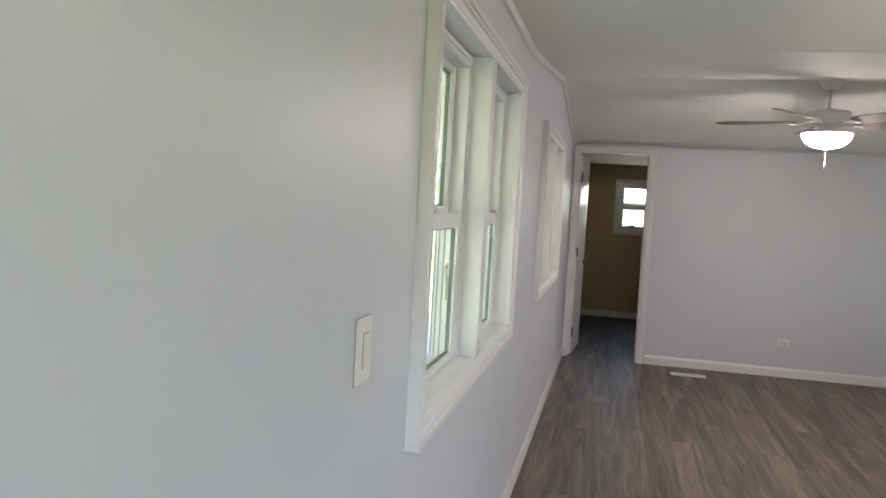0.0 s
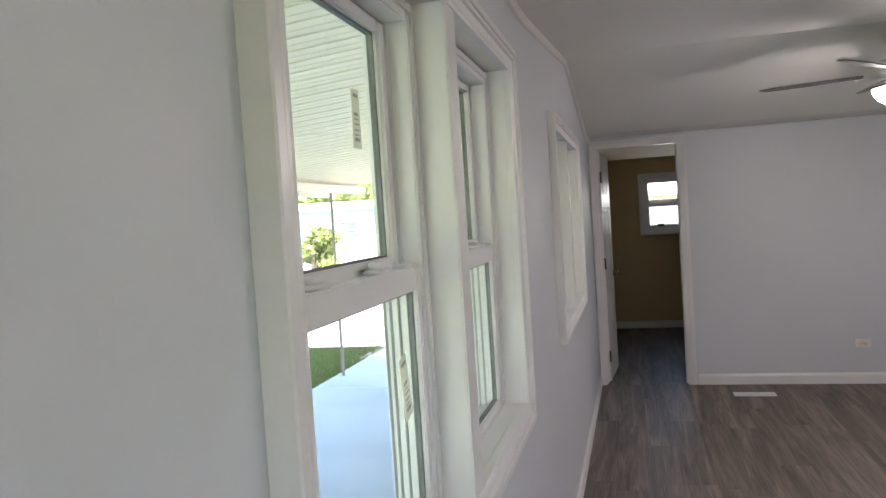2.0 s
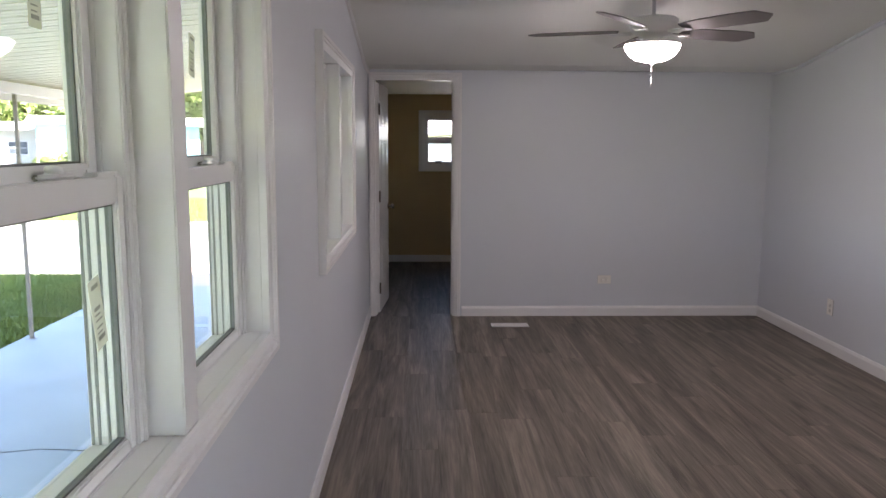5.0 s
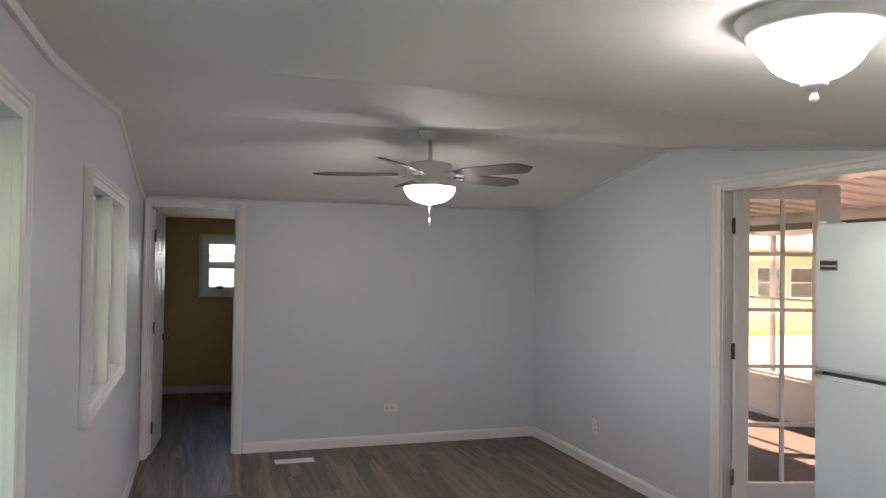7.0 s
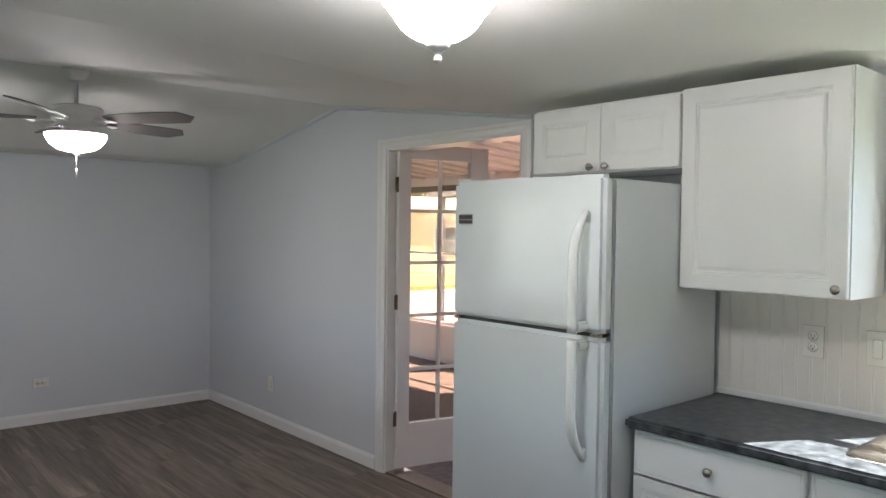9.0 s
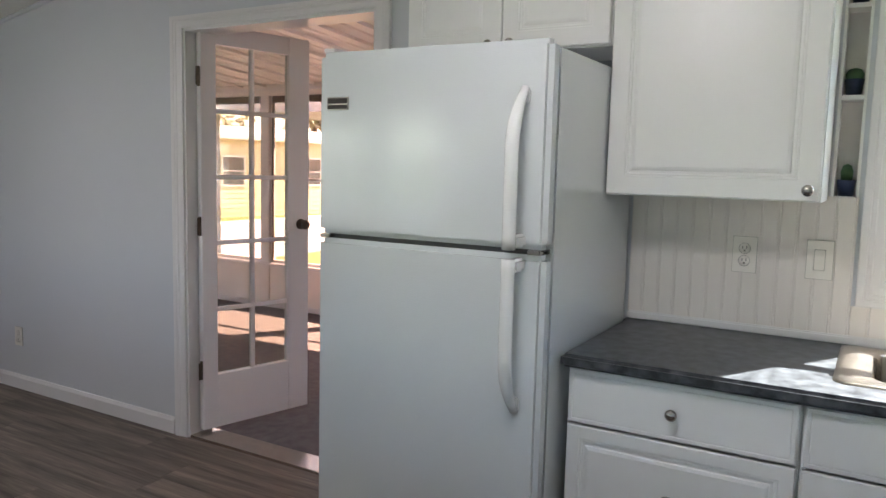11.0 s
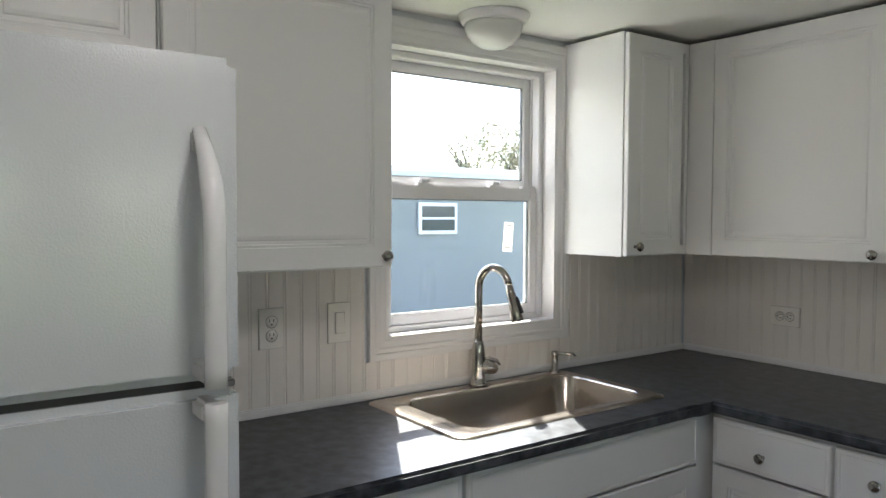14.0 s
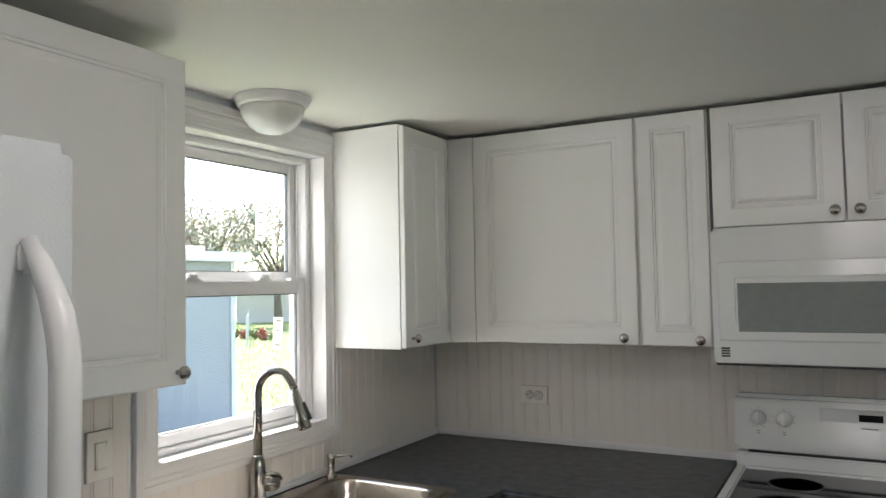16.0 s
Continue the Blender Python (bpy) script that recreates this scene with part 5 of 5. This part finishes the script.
rnd = random.Random(3)
x, y = -4.1, 6.25
pts = [(x, y, GZ + 0.0195)]
while x < -0.4:
    x += 0.22
    y += rnd.uniform(-0.05, 0.075)
    pts.append((x, y, GZ + 0.0195))
part("slab_crack", tube(pts, 0.004, 5), SLOT, **S)
part("driveway_near", box((-4.3, 12.66, GZ - 0.1), (3.6, 15.2, GZ + 0.0), 0.01), DRIVE, **S)
part("road", box((-300, 13.9, GZ - 0.2), (300, 21.6, GZ - 0.008)), ROAD, **S)
bm = box((-30, 21.6, GZ - 0.2), (-13.4, 100, GZ - 0.006))
part("side_road", bm, ROAD, **S)
part("carport_floor", box((7.4, -8, GZ - 0.1), (11.4, 11.9, GZ + 0.0), 0.01), SHADEPAVE, **S)


def kerb(points):
    bm = tube([(px_, py_, GZ - 0.01) for px_, py_ in points], 0.09, 8)
    return part("kerb", bm, KERB, **S)


kerb([(-13.3, 60), (-13.3, 27), (-12.6, 23.6), (-10.5, 21.9), (-6, 21.7), (40, 21.7)])


def grass_patch(name, x0, x1, y0, y1, n, seed, hgt=0.055):
    rng = np.random.default_rng(seed)
    px = rng.uniform(x0, x1, n)
    py = rng.uniform(y0, y1, n)
    a = rng.uniform(0, math.tau, n)
    h = hgt * rng.uniform(0.5, 1.3, n)
    wd = 0.006 + hgt * 0.08
    lx, ly = rng.normal(0, 0.35, n) * h, rng.normal(0, 0.35, n) * h
    co = np.empty((n, 3, 3))
    co[:, 0] = np.stack([px - wd * np.cos(a), py - wd * np.sin(a), np.full(n, GZ - 0.02)], 1)
    co[:, 1] = np.stack([px + wd * np.cos(a), py + wd * np.sin(a), np.full(n, GZ - 0.02)], 1)
    co[:, 2] = np.stack([px + lx, py + ly, GZ - 0.02 + h], 1)
    me = bpy.data.meshes.new(name)
    me.from_pydata(co.reshape(-1, 3).tolist(), [], np.arange(n * 3).reshape(-1, 3).tolist())
    me.materials.append(GRASS)
    return tagged(new(name, me), kind="stuff", label="short green lawn grass")


grass_patch("lawn_grass", -9.5, -4.15, 3.5, 13.8, 90000, 1)
grass_patch("lawn_grass", -25, -9.5, 5, 13.8, 30000, 2, 0.08)
grass_patch("lawn_grass", -13.2, 4, 21.9, 32, 30000, 3, 0.09)
grass_patch("lawn_grass", 11.8, 40, -40, -5, 60000, 4, 0.05)


def leaves(n, centre, radii, size, seed, material, parent, name="crown", lumps=14, label=""):
    """An uneven crown of small folded leaves gathered in clumps."""
    rng = np.random.default_rng(seed)
    lc = rng.normal(0, 1, (lumps, 3))
    lc /= np.linalg.norm(lc, axis=1, keepdims=True)
    lc *= rng.uniform(0.35, 0.9, (lumps, 1)) * np.array(radii)
    idx = rng.integers(0, lumps, n)
    d = rng.normal(0, 1, (n, 3))
    d /= np.linalg.norm(d, axis=1, keepdims=True)
    p = lc[idx] + d * (rng.uniform(0.3, 1, (n, 1)) ** 0.5) * np.array(radii) * rng.uniform(0.28, 0.5, (lumps, 1))[idx]
    p += np.array(centre)
    u = rng.normal(0, 1, (n, 3))
    u /= np.linalg.norm(u, axis=1, keepdims=True)
    v = np.cross(u, rng.normal(0, 1, (n, 3)))
    v /= np.linalg.norm(v, axis=1, keepdims=True)
    s = size * rng.uniform(0.6, 1.4, (n, 1))
    co = np.stack([p - u * s, p + v * s * 0.45, p + u * s, p - v * s * 0.45], 1)
    me = bpy.data.meshes.new(name)
    me.from_pydata(co.reshape(-1, 3).tolist(), [], np.arange(n * 4).reshape(-1, 4).tolist())
    me.materials.append(material)
    ob = new(name, me)
    ob.parent = parent
    return tagged(ob, label=label)


def tree(x, y, h, r, seed, material, label, n=5000, size=0.16, z0=None, name="tree", bare=False):
    z0 = GZ if z0 is None else z0
    rnd = random.Random(seed)
    th = thing(name, pose(x, y, z0 - 0.05), label, "tree")
    bm = tube([(0, 0, 0), (0.05, 0.03, h * 0.2), (0.1, -0.05, h * 0.45)], [h * 0.035, h * 0.026, h * 0.02], 10)
    for k in range(9):
        a = k * 2.4 + rnd.uniform(-0.4, 0.4)
        z1 = h * rnd.uniform(0.25, 0.5)
        tip = (math.cos(a) * r * rnd.uniform(0.5, 0.9), math.sin(a) * r * rnd.uniform(0.5, 0.9), h * rnd.uniform(0.65, 0.95))
        mid = (tip[0] * 0.45 + 0.1, tip[1] * 0.45, (z1 + tip[2]) * 0.48)
        tube([(0.05, 0, z1 * 0.9), mid, tip], [h * 0.014, h * 0.009, h * 0.002], 7, bm)
        for q in range(3):
            t2 = (tip[0] + rnd.uniform(-1, 1) * r * 0.3, tip[1] + rnd.uniform(-1, 1) * r * 0.3, tip[2] + rnd.uniform(-0.1, 0.12) * h)
            tube([mid, ((mid[0] + t2[0]) / 2, (mid[1] + t2[1]) / 2, (mid[2] + t2[2]) / 2 + 0.03 * h), t2], [h * 0.006, h * 0.004, h * 0.001], 5, bm)
    part("trunk", bm, BARK, th)
    leaves(n, (0, 0, h * 0.68), (r, r, h * 0.36), size, seed, material, th, lumps=26)
    return th


def bush(x, y, r, h, seed, material, label, n=2500, size=0.09):
    th = thing("shrub", pose(x, y, GZ - 0.03), label, "shrub")
    bm = bmesh.new()
    rnd = random.Random(seed)
    for k in range(8):
        a = rnd.uniform(0, 6.28)
        tube([(0, 0, 0), (math.cos(a) * r * 0.3, math.sin(a) * r * 0.3, h * 0.4), (math.cos(a) * r * 0.7, math.sin(a) * r * 0.7, h * 0.8)], [0.03, 0.02, 0.006], 6, bm)
    part("stems", bm, BARK, th)
    leaves(n, (0, 0, h * 0.5), (r, r, h * 0.5), size, seed, material, th, "foliage", 12)


def palm(x, y, h, fl, seed, label, nf=22):
    th = thing("palm_tree", pose(x, y, GZ - 0.03), label, "palm")
    rnd = random.Random(seed)
    part("trunk", tube([(0, 0, 0), (0.05, 0, h * 0.5), (0.0, 0.05, h)], [0.2, 0.15, 0.12], 10), BARK, th)
    bm = bmesh.new()
    for k in range(nf):
        a = k * 2.399 + rnd.uniform(-0.2, 0.2)
        up = rnd.uniform(0.05, 1.2)
        L = fl * rnd.uniform(0.8, 1.1)
        dvx, dvy = math.cos(a), math.sin(a)
        prev = None
        for s in range(26):
            t = s / 25
            rad = L * (t * math.cos(up * (1 - 0.3 * t)))
            z = h + L * (math.sin(up) * t - 0.75 * t * t)
            c = Vector((dvx * rad, dvy * rad, z))
            if prev is not None and s > 2:
                wl = 0.42 * L * math.sin(math.pi * min(1, t * 0.9 + 0.08)) * 0.55
                for sd_ in (1, -1):
                    side = Vector((-dvy * sd_, dvx * sd_, -0.55)).normalized()
                    fw = Vector((dvx, dvy, -0.2)) * 0.35
                    tip = c + (side + fw) * wl
                    q = (c - prev).normalized() * 0.03
                    bm.faces.new([bm.verts.new(c - q), bm.verts.new(tip), bm.verts.new(c + q)])
            if prev is not None:
                q = Vector((-dvy, dvx, 0)) * 0.02
                bm.faces.new([bm.verts.new(prev - q), bm.verts.new(c - q), bm.verts.new(c + q), bm.verts.new(prev + q)])
            prev = c
    part("fronds", bm, PALMLEAF, th)


def house(x, y, rot, w, d, h, siding, label, wins, roof=ROOFW, z0=None, doors=(), over=0.45, rise=0.5):
    """A low mobile home: lapped siding, shallow roof, framed windows on the side towards -y."""
    z0 = GZ if z0 is None else z0
    th = thing("mobile_home", pose(x, y, z0 - 0.02, 0, 0, rot), label, "house")
    bm = box((-w / 2, 0, 0), (w / 2, d, h))
    part("wall", bm, siding, th)
    bm = bmesh.new()
    for k in range(int(h / 0.2)):
        bx(bm, (-w / 2 - 0.012, -0.012, k * 0.2 + 0.17), (w / 2 + 0.012, 0.0, k * 0.2 + 0.19))
    part("siding_laps", bm, siding, th)
    bm = bmesh.new()
    v = [bm.verts.new(p) for p in ((-w / 2 - over, -over, h), (w / 2 + over, -over, h), (w / 2 + over, d + over, h), (-w / 2 - over, d + over, h),
                                   (-w / 2 - over, -over, h + 0.15), (w / 2 + over, -over, h + 0.15), (w / 2 + over, d + over, h + 0.15), (-w / 2 - over, d + over, h + 0.15),
                                   (-w / 2 - over, d / 2, h + 0.15 + rise), (w / 2 + over, d / 2, h + 0.15 + rise))]
    for f in ((0, 1, 2, 3), (0, 1, 5, 4), (4, 5, 9, 8), (8, 9, 6, 7), (3, 2, 6, 7), (0, 4, 8, 7, 3), (1, 5, 9, 6, 2)):
        bm.faces.new([v[i] for i in f])
    bmesh.ops.recalc_face_normals(bm, faces=bm.faces)
    part("roof", bm, roof, th)
    for (a, b, c, e) in wins:
        wn = part("window", box((a - 0.06, -0.05, c - 0.06), (b + 0.06, -0.013, e + 0.06)), TRIM, th)
        part("pane", box((a, -0.056, c), (b, -0.0505, (c + e) / 2 - 0.02)), DARKWIN, wn)
        part("pane", box((a, -0.056, (c + e) / 2 + 0.02), (b, -0.0505, e)), DARKWIN, wn)
    for (a, b, c, e) in doors:
        dr = part("door", box((a, -0.06, c), (b, -0.013, e)), TRIM, th)
        part("pane", box((a + 0.12, -0.067, c + (e - c) * 0.5), (b - 0.12, -0.0605, e - 0.12)), DARKWIN, dr)
    return th


# west neighbours across the corner
house(-29.5, 54.5, 35, 14, 5, 3.1, SIDEW, "long low white mobile home across the road", [(-4.5, -3.0, 1.4, 2.3), (1, 2.2, 1.4, 2.3)], over=0.9)
house(-19.5, 51.8, 22, 10, 6, 3.4, SIDET, "teal mobile home with a pale roof behind a shrub", [(-3, -1.8, 1.3, 2.5), (-0.8, 0.4, 1.3, 2.5), (2, 3.2, 1.3, 2.5)], over=0.6)
house(-47, 50, 45, 12, 5, 3.0, SIDEW, "white mobile home behind the palm", [(-2, -1, 1.4, 2.3), (2, 3, 1.4, 2.3)])
bush(-27.6, 49.0, 1.1, 2.2, 4, REDLEAF, "red-leaved shrub against the white mobile home", 1400, 0.14)
bush(-30.2, 50.2, 0.7, 1.1, 5, LEAF, "low green shrub beside the red one", 800, 0.1)
bush(-15.2, 35.3, 1.7, 2.15, 6, LEAF, "round light green shrub on the corner lawn", 4500, 0.12)
palm(-17.6, 26.5, 1.5, 2.6, 7, "low feathery palm by the road", 30)
palm(-14.7, 22.6, 2.9, 3.2, 8, "feathery yellow-green palm beside the lawn", 30)
for k, (tx, ty, hh) in enumerate(((-44, 66, 8), (-36, 72, 7.5), (-28, 70, 7), (-20, 72, 8), (-11, 70, 6.5), (-52, 60, 9), (-2, 66, 7), (-48.5, 70, 8.5), (-40, 71, 8), (-32, 74, 8), (-24, 75, 7.5), (-46, 63, 7))):
    tree(tx, ty, hh, hh * 0.5, 30 + k, LEAF, "broad green tree behind the mobile homes", 3500, 0.3)

# signpost on the corner
sp = thing("sign_post", pose(-15.6, 33.0, GZ - 0.03), "thin dark post at the road corner", "post")
part("shaft", tube([(0, 0, 0), (0, 0, 2.4)], 0.035, 8), POSTM, sp)

# east neighbour, blue-grey with carport and steps
nb = thing("mobile_home", pose(11.5, 0, GZ - 0.02), "blue-grey mobile home with a covered side porch", "house")
part("wall", box((0, -6.75, 0), (5.5, 8.7, 2.82)), SIDING, nb)
part("roof", box((-0.25, -7.0, 2.82), (5.8, 9.0, 2.98), 0.01), ROOFW, nb)
part("roof_cap", box((0.5, -6.6, 2.98), (5.2, 8.6, 3.12), 0.01), ROOFW, nb)
part("skirt_corner", box((-0.03, -6.79, 0), (0.06, -6.70, 2.82)), SIDEW, nb)
for (a, b, c, e) in ((-4.56, -3.90, 2.02, 2.42), (8.05, 8.55, 2.0, 2.75), (6.0, 7.0, 2.0, 2.75), (2.5, 3.4, 1.6, 2.5)):
    wn = part("window", box((-0.05, a - 0.06, c - 0.06), (-0.013, b + 0.06, e + 0.06)), TRIM, nb)
    part("pane", box((-0.056, a, c), (-0.0505, b, (c + e) / 2 - 0.02)), DARKWIN, wn)
    part("pane", box((-0.056, a, (c + e) / 2 + 0.02), (-0.0505, b, e)), DARKWIN, wn)
dr = part("door", box((-0.06, 7.36, 1.30), (-0.013, 8.0, 2.78)), BLACK, nb, "dark frame of the side door")
part("door_panel", box((-0.075, 7.45, 1.35), (-0.061, 7.9, 2.0)), SIDEW, dr, "white lower panel")
part("pane", box((-0.075, 7.45, 2.05), (-0.061, 7.9, 2.7)), FROST, dr, "bright curtained pane")
st = thing("porch_steps", pose(11.44, 7.7, GZ), "grey concrete steps below the neighbour's side door", "steps")
for k in range(5):
    part("step", box((-0.3 * (5 - k), -0.75, 0), (-0.3 * (4 - k), 0.75, 0.24 * (k + 1)), 0.01), SHADEPAVE, st)
cp = thing("carport", pose(7.9, 0, GZ), "pale carport roof over the neighbour's side yard", "carport")
part("roof_sheet", box((0, 2.0, 2.88), (3.3, 9.6, 2.96), 0.01), ROOFW, cp)
part("fascia", box((-0.05, 2.0, 2.80), (0.0, 9.6, 3.0), 0.004), ROOFW, cp)
for yy in (2.2, 5.9, 9.4):
    part("post", box((0.06, yy - 0.03, 0), (0.12, yy + 0.03, 2.88)), TRIM, cp)

house(3.6, 27.0, 0, 12, 5, 2.6, SIDEW, "white mobile home with a deep pale metal roof across the road", [(3.6, 4.6, 1.2, 2.1)], over=0.5, rise=1.3)
house(25.5, 23.6, -8, 13, 5, 3.1, SIDEY, "pale yellow mobile home with white-framed windows across the road", [(-5, -4, 1.3, 2.4), (-3.6, -2.6, 1.3, 2.4), (0.5, 1.5, 1.3, 2.4), (3, 4.4, 1.3, 2.4)])
house(42, 24.0, -14, 13, 5, 3.1, SIDEW, "white mobile home further along the road", [(-5, -4, 1.3, 2.4), (-2, -1, 1.3, 2.4), (2, 3, 1.3, 2.4)], doors=[(0, 0.9, 0.5, 2.5)])
for k, (tx, ty, hh) in enumerate(((22, 38, 9), (34, 40, 8), (46, 38, 9), (58, 36, 8), (40, 12, 8.5), (50, 18, 8))):
    tree(tx, ty, hh, hh * 0.48, 50 + k, LEAFB, "tall thin-leaved tree beyond the mobile homes", 2600, 0.2)

# back lot seen through the kitchen window
house(44, -40, 135, 16, 6, 3.2, SIDEW, "white mobile home at the far end of the lawn", [(-3, -2, 1.3, 2.3), (2, 3, 1.3, 2.3)])
for k, (tx, ty, hh) in enumerate(((38.5, -27.5, 7.8), (35.5, -29, 8.2), (33.5, -33, 8.4), (31, -34, 8.0), (27.5, -35.5, 8.3), (23.5, -37, 8.2), (42, -35, 9.2))):
    if hh:
        tree(tx, ty, hh, hh * 0.5, 70 + k, LEAFB, "tall open tree with russet and green leaves", 2600, 0.13)
fc = thing("rail_fence", pose(27.5, -24.0, GZ, 0, 0, -47), "white rail fence along the far lawn", "fence")
for k in range(9):
    part("fence_post", box((-6 + 1.5 * k - 0.04, -0.04, 0), (-6 + 1.5 * k + 0.04, 0.04, 1.1), 0.004), SIDEW, fc)
for z in (0.45, 0.95):
    part("rail", box((-6, -0.02, z), (6, 0.02, z + 0.06)), SIDEW, fc)
for k in range(7):
    bush(24.2 + 0.9 * k, -22.2 - 0.85 * k * 0.4 + 0.0, 0.4, 0.5, 90 + k, REDLEAF if k % 2 else LEAF, "low flowering shrub along the far fence", 300, 0.06)
# ---- pieces of the floor and the beadboard, last ----
def unit_piece(name, sx, sy, sz, material, bev=0.0):
    bm = bx(bmesh.new(), (0, 0, 0), (sx, sy, sz), 0.0)
    if bev:
        es = [e for e in bm.edges if all(v.co.z > sz - 1e-5 for v in e.verts)]
        bmesh.ops.bevel(bm, geom=es, offset=bev, segments=1, affect="EDGES")
    me = bpy.data.meshes.new(name)
    bm.to_mesh(me)
    bm.free()
    me.materials.append(material)
    return me


PW, PL = 0.178, 1.22
cache = {}
rnd = random.Random(11)
xk = 0
x = 0.0
while x < W - 0.001:
    wd = min(PW, W - x)
    y = YS - rnd.uniform(0, PL)
    while y < YBED:
        a, b = max(y, YS), min(y + PL, YBED)
        if b - a > 0.02:
            key = (round(wd, 3), round(b - a, 3))
            if key not in cache:
                cache[key] = unit_piece("plank", wd - 0.0006, b - a - 0.0006, 0.006, PLANK, 0.0006)
            part("plank", cache[key], PLANK, floor, m=Matrix.Translation((x, a, -0.006)))
        y += PL
    x += wd

BZ0, BZ1 = 0.945, 1.37


def bead_board(name, wd, h):
    """One tongue of beadboard: a flat face with a rounded bead and two grooves; front towards -y."""
    prof = [(0, 0.008), (0, 0.0018), (0.0015, 0.0005), (0.003, 0.0), (wd - 0.010, 0.0), (wd - 0.009, 0.0016), (wd - 0.0065, 0.0004), (wd - 0.0045, 0.0), (wd - 0.0025, 0.0004), (wd - 0.0004, 0.0018), (wd - 0.0004, 0.008)]
    bm = bmesh.new()
    lo = [bm.verts.new((px_, py_ - 0.008, 0)) for px_, py_ in prof]
    hi = [bm.verts.new((px_, py_ - 0.008, h)) for px_, py_ in prof]
    for k in range(len(prof)):
        q = (k + 1) % len(prof)
        bm.faces.new((lo[k], lo[q], hi[q], hi[k]))
    bm.faces.new(lo)
    bm.faces.new(hi)
    bmesh.ops.recalc_face_normals(bm, faces=bm.faces)
    me = bpy.data.meshes.new(name)
    bm.to_mesh(me)
    bm.free()
    me.materials.append(BEAD)
    return me


def backsplash(name, m, length, low, gap=None):
    th = thing(name, m, "cream beadboard backsplash", kind="structure")
    wd = 0.053
    full, lowm = bead_board("board", wd, BZ1 - BZ0), bead_board("board", wd, low - BZ0)
    n = int(length / wd)
    for k in range(n):
        cut = gap and gap[0] - wd * 0.9 < k * wd < gap[1]
        part("board", lowm if cut else full, BEAD, th, m=Matrix.Translation((k * wd, -0.001, BZ0)))
    bm = bmesh.new()
    bx(bm, (0, -0.018, CZ1 + 0.0005), (length, -0.001, BZ0), 0.005)
    part("splash_trim", bm, TRIM, th)


backsplash("backsplash_east", M_EAST(2.462), 2.29, 1.036, (2.462 - 1.762, 2.462 - 0.888))
backsplash("backsplash_south", M_SOUTH(W - 0.01), 2.12, 1.36)
